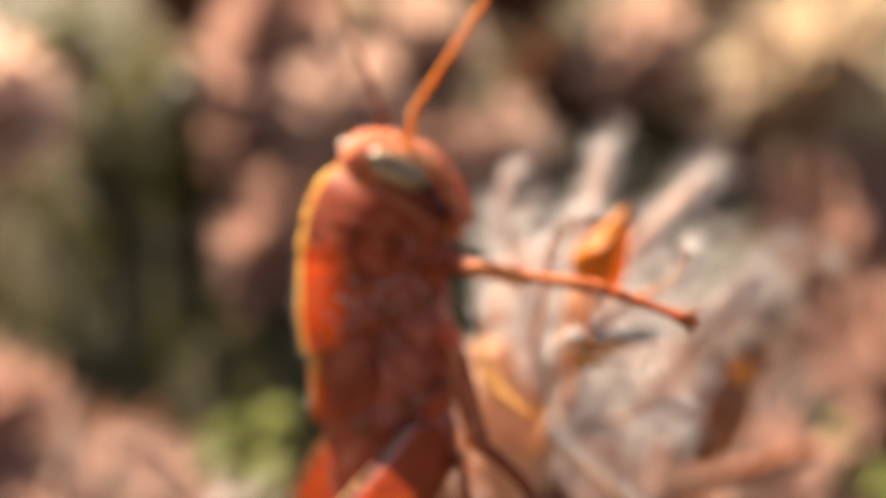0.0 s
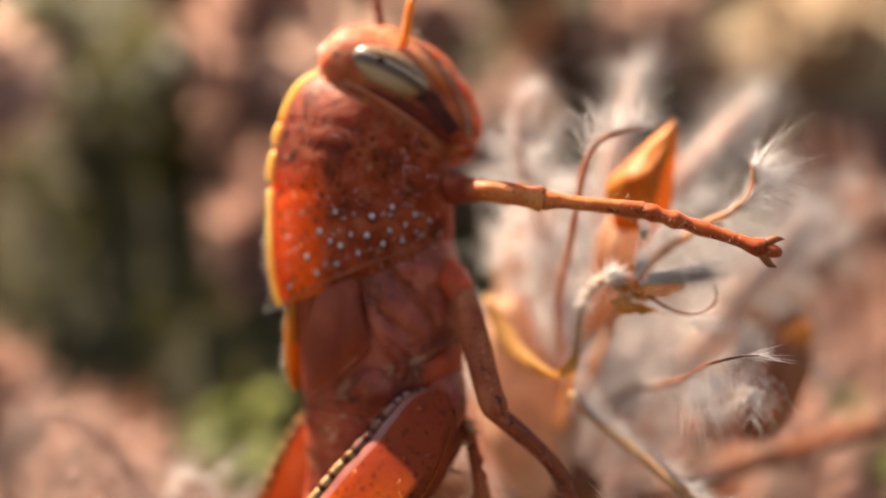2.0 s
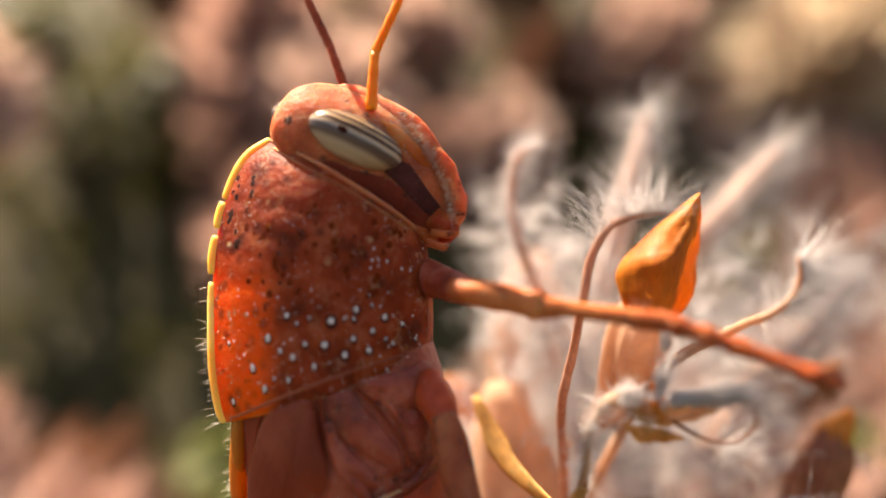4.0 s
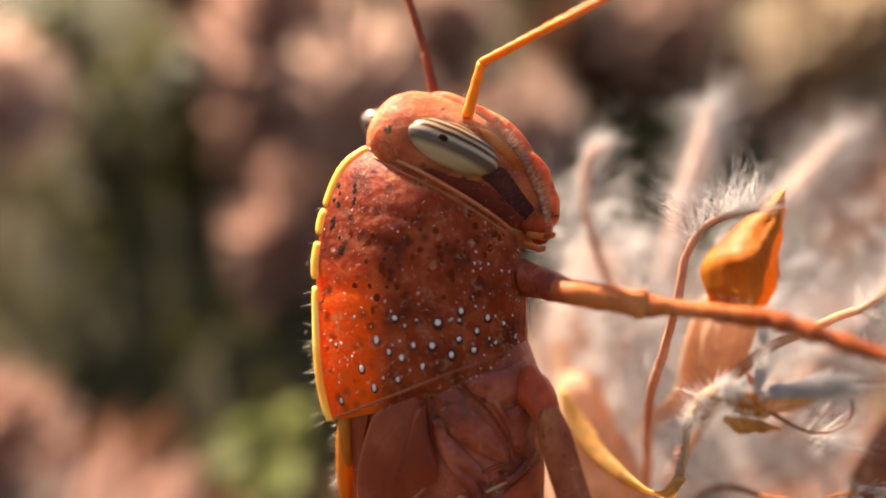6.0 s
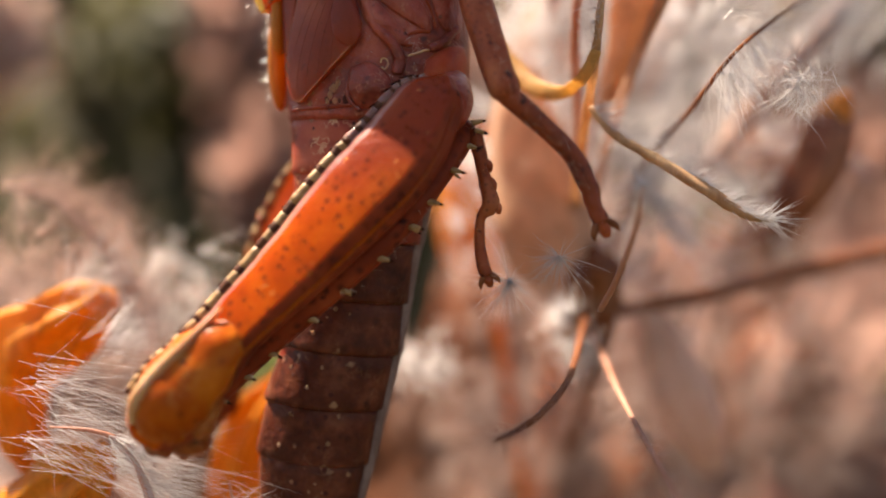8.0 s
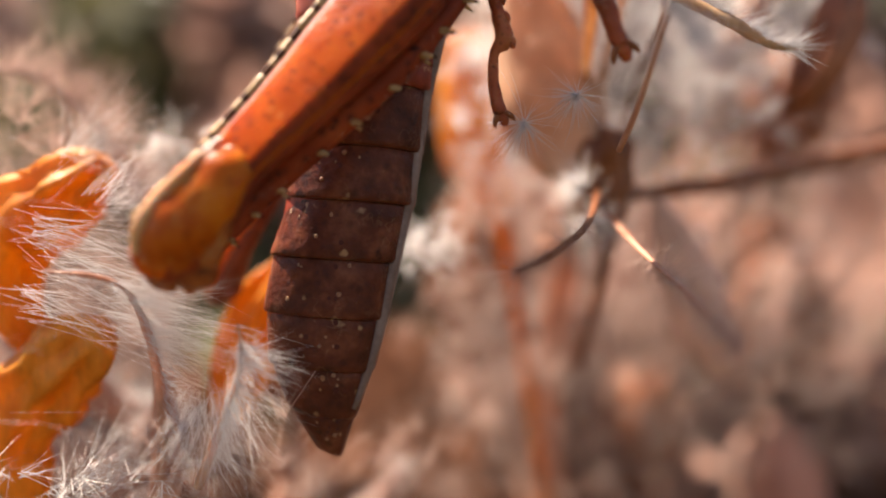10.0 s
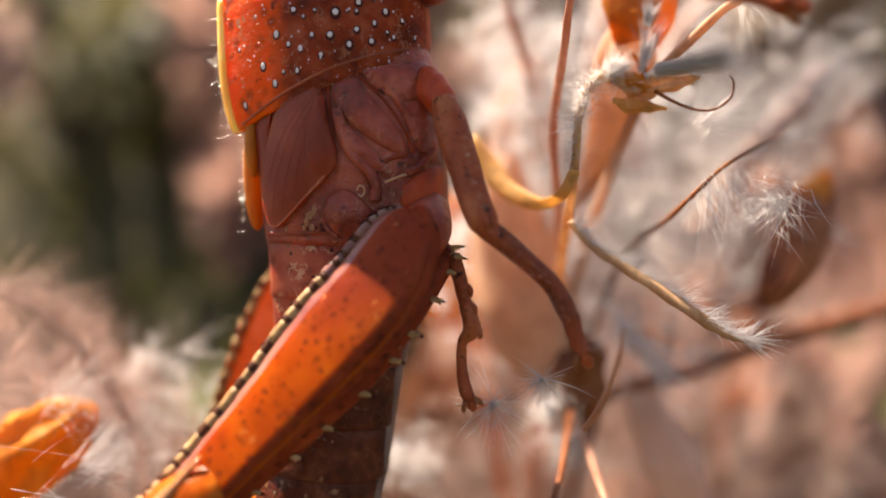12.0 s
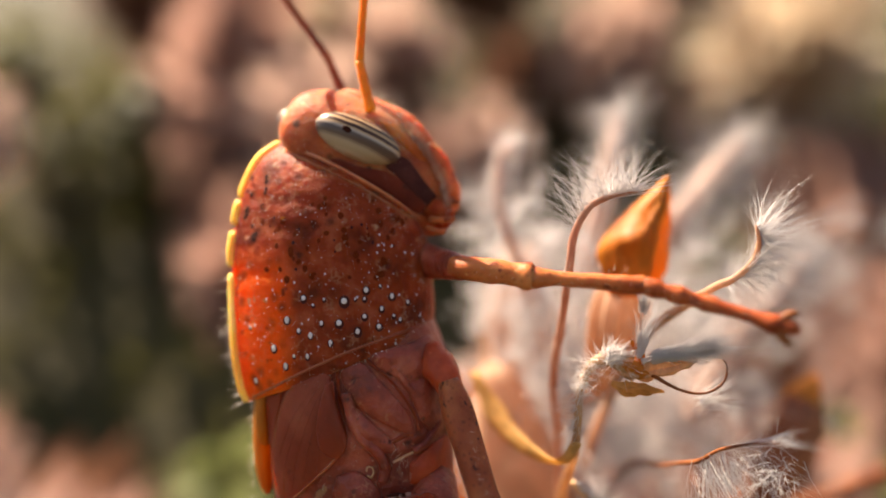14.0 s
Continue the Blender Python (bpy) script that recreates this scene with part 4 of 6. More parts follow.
part("belly_strip", sweep([(girth(z)[1] - 0.15, MID - 0.9, z - 0.5, 0.36 * min(1, (z + 35) / 8)) for z in (-12.5, -16, -20, -24, -28, -31)], 30, 10, 1.3),
     matter("grey_belly", [(0.3, (0.12, 0.062, 0.050)), (0.7, (0.23, 0.145, 0.125))], 700, 0.5), abdomen, "pale grey belly strip")


# hind legs
ROWS = [(4.0, 0.6, -8.0, 0.15), (3.95, 0.5, -8.35, 0.85), (3.5, 0.3, -9.3, 1.75), (2.05, -0.2, -11.86, 2.28), (0.20, -0.8, -14.02, 2.25), (-2.30, -1.9, -17.05, 1.82),
        (-4.50, -3.0, -19.62, 1.50), (-5.5, -4.2, -21.3, 1.62), (-6.15, -5.0, -22.3, 1.75), (-6.6, -5.6, -23.2, 1.55), (-6.8, -5.9, -23.9, 0.9), (-6.85, -6.0, -24.1, 0.1)]


def set_back(points):
    """Lays the lower end of the near hind leg close along the flank, along the line of sight from the front."""
    e, out = Vector((4, -33, -20)), []
    zs, ys = [-p[2] for p in ROWS], [p[1] for p in ROWS]
    for x, y, z, r in points:
        lies = float(np.interp(-z, zs, ys))
        wanted = float(np.interp(-z, [8, 12, 17, 20, 24.5], [0.6, -0.1, -0.6, -1.1, -1.8]))
        k = (33 + y + wanted - lies) / (33 + y)
        out.append((*(e + (Vector((x, y, z)) - e) * k), r * k))
    return out


# half of a femur's section: (towards the ridge, outwards), with keeled edges above and below the outer face
FEMUR_SECTION = [(1.0, 0.0), (0.99, 0.20), (0.92, 0.44), (0.80, 0.62), (0.66, 0.75), (0.58, 0.80), (0.36, 0.84), (0.0, 0.86), (-0.35, 0.855), (-0.62, 0.83), (-0.72, 0.82), (-0.79, 0.70),
                 (-0.84, 0.46), (-0.93, 0.22), (-1.0, 0.0)]


def hind_femur(rows, mats, parent, flat, side, label=""):
    """rows: (x, y, z, half-width); mats: outer face, lower face, upper bevel."""
    bm = bmesh.new()
    pts = [tuple(p) for p in spline(rows, 60)]
    half = FEMUR_SECTION
    section = half + [(a, -b) for a, b in reversed(half[1:-1])]
    rings = []
    for i, p in enumerate(pts):
        ahead = (Vector(pts[min(i + 1, 59)][:3]) - Vector(pts[max(i - 1, 0)][:3])).normalized()
        face = Vector(side)
        face = (face - ahead * face.dot(ahead)).normalized()
        up = ahead.cross(face)
        up = up if up.x < 0 else -up
        swell = 1 + 0.02 * math.sin(i * 1.9)
        rings.append([Vector(p[:3]) + up * a * p[3] + face * b * p[3] * flat * swell / 0.8 for a, b in section])
    skin(bm, rings)
    n = len(section)
    bm.faces.ensure_lookup_table()
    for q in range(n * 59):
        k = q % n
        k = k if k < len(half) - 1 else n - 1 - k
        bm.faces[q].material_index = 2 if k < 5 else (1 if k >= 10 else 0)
    tree = tree_of(bm)
    return part("femur", bm, mats, parent, label), [pts[round(k * 59 / 43)] for k in range(44)], tree


def ridge(pts, side, parent, offset, size, teeth, lean=(0.95, 0.28), shaded=8, saddle=BANDED):
    """Keeled ridge along a femur's edge: tan lengths with short dark saddles, each with a black tooth; the first
    lengths are painted as in shade.
    """
    n = len(pts)
    uneven = random.Random(31)
    for k in range(teeth):
        split = uneven.uniform(0.52, 0.72)
        for dark, f0, f1 in ((False, k / teeth, (k + split + 0.03) / teeth), (True, (k + split) / teeth, (k + 1.03) / teeth)):
            bm = bmesh.new()
            run = []
            for j in range(6):
                f = (f0 + (f1 - f0) * j / 5) * (n - 7) + 4
                i = int(f)
                a, b = Vector(pts[i][:3]), Vector(pts[min(i + 1, n - 1)][:3])
                c = a.lerp(b, f - i)
                w = pts[i][3] + (pts[min(i + 1, n - 1)][3] - pts[i][3]) * (f - i)
                ahead = (Vector(pts[min(i + 2, n - 1)][:3]) - Vector(pts[max(i - 2, 0)][:3])).normalized()
                face = Vector(side)
                face = (face - ahead * face.dot(ahead)).normalized()
                out = ahead.cross(face)
                out = (out if out.x < 0 else -out) * lean[0] + face * lean[1]
                r = size * min(1, 0.5 + 0.08 * k) * (0.86 + 0.2 * (j / 5 if not dark else 1 - j / 5)) * uneven.uniform(0.94, 1.06)
                run.append((*(c + out * (w + offset)), r))
            tube(bm, run, 8, 0.8, (0, 1, 0), 0.25)
            part("ridge_saddle" if dark else "ridge_length", bm, saddle if dark else (RIDGESHADE if k < shaded else CREAM), parent)
            if dark:
                c, o2 = Vector(run[2][:3]), (Vector(run[-1][:3]) - Vector(run[0][:3])).normalized()
                bm = bmesh.new()
                tube(bm, [(*(c + out * size * 0.3 - o2 * size * 0.4), size * 0.5), (*(c + out * size * 0.9 + o2 * size * 0.4), size * 0.3), (*(c + out * size * 1.35 + o2 * size * 1.2), size * 0.03)], 6)
                part("ridge_tooth", bm, BLACK, parent)


near_leg = part("hind_leg", sweep([(4.6, 3.2, -8.0, 0.9), (4.2, 1.6, -9.2, 1.3), (3.5, 1.0, -10.2, 1.0)], 10, 14), FLANK, locust, "near hind leg with a stout femur and a spiny shin")
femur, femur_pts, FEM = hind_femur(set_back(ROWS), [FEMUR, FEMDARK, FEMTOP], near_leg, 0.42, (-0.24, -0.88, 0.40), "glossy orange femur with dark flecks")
ridge(femur_pts[:37], (-0.24, -0.88, 0.40), femur, -0.06, 0.27, 26)
LOWER = []
for i in range(7, 36):
    ahead = (Vector(femur_pts[i + 1][:3]) - Vector(femur_pts[i - 1][:3])).normalized()
    low = Vector((0.76, 0.1, -0.65))
    low = (low - ahead * low.dot(ahead)).normalized()
    c = Vector(femur_pts[i][:3]) + low * femur_pts[i][3] * 0.72
    LOWER.append((c.x, c.z))
rim(FEM, LOWER, 0.07, FEMUR, femur, "femur_rib")
warts([(x - 0.22, z + 0.2, 0.045) for x, z in LOWER], SPOT, "fleck", 0.0, 0.1, FEM, femur)
warts([(x + 0.25, z - 0.2, 0.04) for x, z in LOWER[::2]], SPOT, "fleck", 0.0, 0.3, FEM, femur)
# the knee: an amber cap with a pale crest, and two dark lobes below
knee = part("knee", sweep(set_back([(-3.7, -2.2, -18.8, 0.4), (-4.5, -3.2, -19.7, 1.0), (-5.0, -4.1, -20.4, 1.42), (-5.6, -4.7, -21.3, 1.68), (-6.2, -5.3, -22.2, 1.72), (-6.55, -5.5, -23.0, 1.42), (-6.75, -5.5, -23.6, 0.95), (-6.85, -5.5, -24.0, 0.3)]), 30, 26, 0.66, (-0.30, -0.80, 0.5), 0.10), AMBER, femur, "amber horny knee with a pale crest")
part("knee_crest", sweep(set_back([(-4.9, -3.3, -18.7, 0.06), (-5.75, -4.3, -19.9, 0.24), (-6.55, -4.9, -20.9, 0.36), (-7.1, -5.3, -21.8, 0.42), (-7.4, -5.4, -22.6, 0.40), (-7.3, -5.4, -23.3, 0.30), (-7.05, -5.5, -23.8, 0.08)]), 30, 12, 1.5, (0.3, 1, 0.2), 0.12), CREST, knee, "glossy cream crest")
for lobe in ([(-5.9, -5.6, -22.2, 0.3), (-6.45, -5.8, -23.1, 0.72), (-6.55, -5.7, -23.8, 0.70), (-6.35, -5.6, -24.3, 0.42), (-6.25, -5.6, -24.55, 0.06)],
             [(-4.4, -5.0, -21.4, 0.3), (-4.95, -5.5, -22.5, 0.72), (-5.35, -5.6, -23.5, 0.86), (-5.6, -5.5, -24.2, 0.62), (-5.7, -5.5, -24.65, 0.08)]):
    part("knee_lobe", sweep(set_back(lobe), 20, 16, 0.8, (0, 1, 0), 0.35), BROWNSHELL, knee, "dark brown lobe of the knee")
part("knee_rib", sweep(set_back([(-4.6, -5.1, -20.9, 0.08), (-5.2, -6.1, -21.8, 0.10), (-5.8, -6.5, -22.7, 0.10), (-6.4, -6.5, -23.2, 0.06)]), 16, 8), CARINA, knee)
fleck = random.Random(11)
for _ in range(200):
    f = fleck.uniform(0.10, 0.80)
    i = int(f * 43)
    a = Vector(femur_pts[i][:3]) + Vector((0.76, 0, -0.65)) * femur_pts[i][3] * fleck.uniform(-0.35, 0.62)
    warts([(a.x, a.z, fleck.uniform(0.03, 0.09))], SPOT, "fleck", 0.0, 0.06, FEM, femur)
SHIN = [(-6.35, -3.70, -23.40, 0.85), (-5.45, -2.90, -22.25, 0.85), (-3.75, -1.70, -20.50, 0.78), (-0.85, -1.00, -17.95, 0.68), (1.80, -0.20, -15.50, 0.62), (3.65, 0.90, -13.05, 0.55), (5.08, 2.24, -10.49, 0.65), (5.42, 2.17, -10.03, 0.30)]
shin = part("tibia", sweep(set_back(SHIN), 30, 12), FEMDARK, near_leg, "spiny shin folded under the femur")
shin_pts = spline(set_back(SHIN), 60)


def spine(root, way, length, radius, parent):
    root, way = Vector(root), Vector(way).normalized()
    bm = bmesh.new()
    tube(bm, [(*(root + way * length * f + Vector((0.0, 0, -0.12 * f * f * length))), radius * w) for f, w in ((-0.2, 1.2), (0.2, 1), (0.5, 0.72), (0.68, 0.5))], 8)
    ob = part("spine", bm, THORN, parent)
    bm = bmesh.new()
    tube(bm, [(*(root + way * length * f + Vector((0.0, 0, -0.12 * f * f * length))), radius * w) for f, w in ((0.66, 0.52), (0.85, 0.3), (1.0, 0.04))], 8)
    part("spine_tip", bm, BLACK, ob)


for k in range(11):
    x, y, z, r = shin_pts[8 + round(k * 4.6)]
    spine((x + r * 0.55, y - 0.35, z - r * 0.45), (0.85, -0.25, -0.12), 0.72, 0.15, shin)
    if k % 2 == 0:
        spine((x + r * 0.6, y + 0.2, z - r * 0.6), (0.8, 0.3, -0.4), 0.5, 0.10, shin)
spine((5.6, 1.8, -10.0), (1, -0.2, 0.25), 0.6, 0.13, shin)
spine((5.7, 1.8, -10.4), (1, -0.3, -0.1), 0.55, 0.13, shin)


def foot(points, parent, mat, label=""):
    """Three joints with pads beneath, two claws and a lobe at the end."""
    ob = part("tarsus", sweep(points, 26, 10, 1.0, (0, 1, 0), 0.25), mat, parent, label)
    p, q = Vector(points[-1][:3]), Vector(points[-2][:3])
    d = (p - q).normalized()
    s = d.cross(Vector((0, 1, 0))).normalized()
    r = points[-1][3]
    for w in (1, -1):
        a = p + s * w * r * 0.5
        part("claw", sweep([(*a, r * 0.55), (*(a + d * r * 1.0 + s * w * r * 0.9), r * 0.42), (*(a + d * r * 1.9 + s * w * r * 1.1), r * 0.06)], 8, 8), BROWN, ob)
    part("pad", sweep([(*p, r * 0.6), (*(p + d * r * 1.0), r * 0.8), (*(p + d * r * 1.9), r * 0.5), (*(p + d * r * 2.1), r * 0.1)], 8, 10), REDTWIG, ob)
    return ob


foot([(5.55, 2.0, -10.3, 0.32), (5.85, 2.0, -11.4, 0.36), (6.1, 2.1, -12.6, 0.34), (6.4, 2.1, -13.9, 0.42), (5.95, 2.2, -14.5, 0.26), (5.9, 2.3, -15.8, 0.27), (6.1, 2.3, -16.9, 0.34), (6.25, 2.3, -17.3, 0.30)], near_leg, DARKLEG)
for x, z in ((6.2, -12.0), (6.4, -12.9), (6.65, -14.0)):
    part("pad", sweep([(x - 0.15, 2.05, z + 0.3, 0.15), (x + 0.1, 2.0, z, 0.2), (x + 0.15, 2.0, z - 0.35, 0.1)], 8, 8), DARKLEG, near_leg)

far_leg = part("hind_leg", sweep([(2.5, 8.0, -8.6, 0.9), (-0.5, 8.6, -9.2, 1.2), (-2.8, 8.9, -10.0, 1.0)], 10, 14), FLANK, locust, "far hind leg half hidden by the abdomen")
FAR = [(-2.0, 9.0, -9.2, 0.34), (-2.9, 9.1, -10.6, 1.1), (-4.5, 9.3, -13.8, 1.65), (-6.1, 9.7, -17.4, 1.6), (-7.6, 10.3, -20.8, 1.35), (-9.0, 11.2, -23.6, 1.2), (-9.9, 12.0, -25.6, 1.35), (-10.4, 12.3, -26.8, 0.43)]
far_femur, far_pts, FARTREE = hind_femur(FAR, [FARFEMUR, FEMDARK, FARFEMUR], far_leg, 0.52, (0.2, 1, 0.1), "orange femur with sunlight put in its colour")
ridge(far_pts[:38], (-0.2, -1, -0.1), far_femur, 0.0, 0.30, 20, (0.75, 0.55), 0, BROWNSHELL)
part("tibia", sweep([(-10.0, 11.5, -26.6, 0.6), (-6.5, 10.0, -21.0, 0.5), (-1.5, 9.0, -14.0, 0.5)], 16, 10), DARKLEG, far_leg)

# middle leg
mid_leg = part("middle_leg", sweep([(4.3, 3.2, -1.9, 0.9), (5.0, 2.3, -2.7, 0.85), (5.3, 1.8, -3.6, 0.6)], 12, 14, 1, (0, 1, 0), 0.15), LITFLANK, locust, "middle leg stretched down to the plant")
part("femur", sweep([(5.2, 1.7, -3.0, 0.55), (5.55, 1.4, -4.2, 0.78), (6.1, 0.7, -6.2, 0.76), (6.6, 0.1, -8.0, 0.72), (6.95, -0.2, -8.9, 0.68), (7.1, -0.25, -9.4, 0.3)], 22, 14), DARKLEG, mid_leg)
part("tibia", sweep([(6.8, -0.2, -8.9, 0.5), (7.8, -0.1, -9.7, 0.5), (9.0, 0.0, -10.75, 0.44), (10.0, 0.0, -11.75, 0.44), (10.55, 0.0, -12.8, 0.46), (10.75, 0.0, -13.5, 0.3)], 22, 12), DARKLEG, mid_leg)
foot([(10.6, 0.0, -12.9, 0.38), (10.85, 0.0, -13.5, 0.42), (11.05, 0.0, -14.2, 0.36), (11.3, 0.0, -14.75, 0.38)], mid_leg, DARKLEG)

# fore leg
fore_leg = part("fore_leg", sweep([(3.9, 4.6, 3.0, 0.9), (5.0, 3.3, 2.75, 0.82), (5.7, 1.7, 2.55, 0.68), (6.1, 0.7, 2.45, 0.55)], 14, 14, 1, (0, 1, 0), 0.15), FLANK, locust, "fore leg reaching out over the plant")
part("femur", sweep([(5.7, 0.9, 2.55, 0.5), (6.3, 0.3, 2.4, 0.58), (7.6, -0.1, 2.2, 0.60), (8.5, -0.4, 2.05, 0.56), (8.9, -0.5, 1.97, 0.68), (9.15, -0.55, 1.93, 0.66), (9.35, -0.6, 1.9, 0.4)], 30, 14, 1, (0, 1, 0), 0.15), LEG, fore_leg)
part("tibia", sweep([(8.95, -0.50, 1.92, 0.46), (9.34, -0.61, 1.86, 0.52), (9.79, -0.71, 1.82, 0.40), (10.98, -0.96, 1.71, 0.36), (12.56, -1.27, 1.54, 0.36), (13.55, -1.50, 1.42, 0.44), (14.04, -1.59, 1.36, 0.40)], 34, 14, 1, (0, 1, 0), 0.22), REDTWIG, fore_leg)
foot([(13.85, -1.57, 1.39, 0.34), (14.44, -1.80, 1.20, 0.46), (14.84, -1.90, 1.08, 0.34), (15.43, -2.12, 0.87, 0.44), (15.92, -2.26, 0.70, 0.32), (16.52, -2.45, 0.51, 0.42), (17.11, -2.72, 0.27, 0.30), (18.20, -3.14, -0.12, 0.31), (18.79, -3.42, -0.38, 0.44), (19.09, -3.48, -0.46, 0.42)], fore_leg, REDTWIG)


# bristles along the back, the face and the legs
def bristles(runs, parent, mat=BRISTLE):
    bm = bmesh.new()
    r2 = random.Random(3)
    for points, way, count, length, spread in runs:
        for x, y, z in spline(points, count):
            d = Vector(way) + Vector((r2.gauss(0, spread), r2.gauss(0, spread), r2.gauss(0, spread)))
            hair(bm, (x, y, z + r2.gauss(0, 0.25)), d, length * r2.uniform(0.3, 1.2), 0.008, (0, 0, -0.15))
    tagged(part("bristles", bm, mat, parent), kind="stuff")


def down(tree, box, count, length, parent, lean=(0, 0, 0), radius=0.011):
    """Short pale down, scattered over a surface."""
    bm = bmesh.new()
    r3 = random.Random(17)
    for _ in range(count):
        p, n = near_surface(tree, r3.uniform(box[0], box[1]), r3.uniform(box[2], box[3]))
        if p is not None:
            hair(bm, p, n + Vector(lean) + Vector((r3.gauss(0, 0.4), 0, r3.gauss(0, 0.4))), length * r3.uniform(0.4, 1.3), radius, (0, 0, -0.1))
    tagged(part("down", bm, BRISTLE, parent), kind="stuff")


down(FACE, (-3.0, 6.0, 5.0, 12.2), 900, 0.22, head, (0.5, 0, 0.4), 0.005)
down(SHIELD, (-5.4, 4.4, -3.5, 9.0), 600, 0.15, pronotum, (0, 0, -0.6))
down(CHEST, (-4.0, 5.0, -9.0, -1.5), 160, 0.22, thorax, (0, 0, -0.6))
KY = MID - 5.0 * math.sin(TILT)
bristles([([(-5.4, KY, 6.2), (-6.0, KY, 3), (-5.95, KY, -1.0), (-5.4, KY, -3.9)], (-1, 0, 0.1), 22, 0.6, 0.25), ([(-5.95, KY, 0.5), (-5.4, KY, -3.9)], (-1, -0.2, -0.2), 18, 0.8, 0.3),
          ([(-3.5, KY, 9.2), (-5.3, KY, 6.5)], (-1, 0, 0.5), 20, 0.4, 0.3)], pronotum)
bristles([([(-4.9, 4.5, -3.5), (-4.95, 4.6, -8.6)], (-1, -0.1, -0.2), 40, 0.5, 0.35), ([(2.6, 1.2, -6.0), (3.3, 1.2, -7.0)], (-0.5, -1, -0.7), 14, 0.7, 0.3)], thorax)
bristles([([(1.5, 3.5, 11.8), (3.4, 3.3, 10.0), (4.9, 3.3, 7.6), (5.5, 3.3, 5.6)], (1, 0.1, 0.7), 420, 0.5, 0.45)], head)
bristles([([(7.6, -0.4, -9.8), (9.2, -0.3, -11.4), (10.3, -0.3, -13.2)], (-0.3, -0.6, -0.8), 40, 0.4, 0.6), ([(6.0, -0.3, -5.0), (6.9, -0.9, -8.6), (9.2, -0.5, -10.9), (10.6, -0.4, -13.4)], (0.5, -0.9, 0.1), 80, 0.28, 0.6)], mid_leg)
bristles([([(9.6, -1.0, 1.6), (13.75, -1.85, 0.9), (18.0, -3.75, -0.7)], (0.1, -0.5, -0.8), 40, 0.4, 0.5), ([(9.6, -0.8, 2.2), (13.75, -1.75, 1.5), (18.0, -3.55, -0.3)], (0.1, -0.2, 1), 60, 0.35, 0.5), ([(6.5, 0.0, 3.0), (8.8, -0.5, 2.55)], (0.1, -0.3, 1), 30, 0.25, 0.4), ([(6.5, -0.4, 2.1), (13.75, -2.15, 1.0), (18.0, -3.85, -0.7)], (0.2, -1, 0.2), 90, 0.3, 0.6)], fore_leg)
bristles([([(4.9, 0.2, -12.2), (2.5, -0.2, -15.3), (-1.0, -1.0, -18.9), (-4.2, -3.0, -21.6)], (0.6, -0.3, -0.6), 24, 0.4, 0.4)], near_leg)

# ---- the dry woolly plants that carry it ----
def woolly(parent, points, count, length, way=(0, 0, 0), spread=1.0, mat=TWIG, radius=0.019, name="twig", start=0.0, end=1.0, droop=0.1, label="", wool=None):
    """A twig through points (x, y, z, radius) with fine white hairs along it."""
    ob = part(name, sweep(points, max(8, 6 * len(points)), 8, 1.0, (0, 1, 0), 0.3), mat, parent, label)
    run = spline(points, 60)
    bm = bmesh.new()
    for _ in range(round(count * 1.6)):
        f = rng.uniform(start, end) * 58
        i = int(f)
        p = Vector(run[i][:3]).lerp(Vector(run[i + 1][:3]), f - i)
        d = Vector(way) + ball(spread)
        hair(bm, p, d, length * rng.uniform(0.35, 1.15), radius * rng.uniform(0.7, 1.3), (rng.gauss(0, 0.22), rng.gauss(0, 0.22), -droop * rng.random()))
    tagged(part("wool", bm, wool or FUZZ, ob), kind="stuff")
    return ob


def husk(parent, points, folds, mat, name="bract", flat=0.6, label="", depth=0.28, crumple=0.14):
    """A dry bract: a tapered, pleated hollow form with a pointed tip; points (x, y, z, radius)."""
    bm = bmesh.new()
    rings = []
    pts = [tuple(p) for p in spline(points, 22)]
    for i, (x, y, z, r) in enumerate(pts):
        a0 = Vector(pts[min(i + 1, 21)][:3]) - Vector(pts[max(i - 1, 0)][:3])
        a0.normalize()
        s = (Vector((0.3, 1, 0)) - a0 * Vector((0.3, 1, 0)).dot(a0)).normalized()
        u = a0.cross(s)
        ring = []
        for k in range(40):
            a = 2 * math.pi * k / 40
            w = max(r, 0.01) * (1 - depth * abs(math.sin(folds * a / 2 + 0.5 * i / 22)) + crumple * (noise.noise(Vector((math.cos(a), math.sin(a), i * 0.16 + x))) + 0.6 * noise.noise(Vector((math.cos(a) * 2.6, math.sin(a) * 2.6, i * 0.5 + z)))))
            ring.append(Vector((x, y, z)) + s * math.cos(a) * w * flat + u * math.sin(a) * w)
        rings.append(ring)
    skin(bm, rings)
    return part(name, bm, mat, parent, label)


def pappus(parent, centre, count, length, way, spread, name="pappus", mat=FUZZ, radius=0.018, root=0.1):
    """A tuft of fine hairs from one point."""
    bm = bmesh.new()
    c = Vector(centre)
    for _ in range(round(count * 1.5)):
        hair(bm, c + ball(root) * rng.random(), Vector(way) + ball(spread), length * rng.uniform(0.4, 1.15), radius * rng.uniform(0.7, 1.3), (rng.gauss(0, 0.18), rng.gauss(0, 0.18), rng.gauss(-0.10, 0.14)))
    return tagged(part(name, bm, mat, parent), kind="stuff")


def deeper(k, points, e=(3.5, -33, -3)):
    """The same outline from a mean eye, k times as far off."""
    e = Vector(e)
    return [(*(e + (Vector(p[:3]) - e) * k), p[3] * k) for p in points]


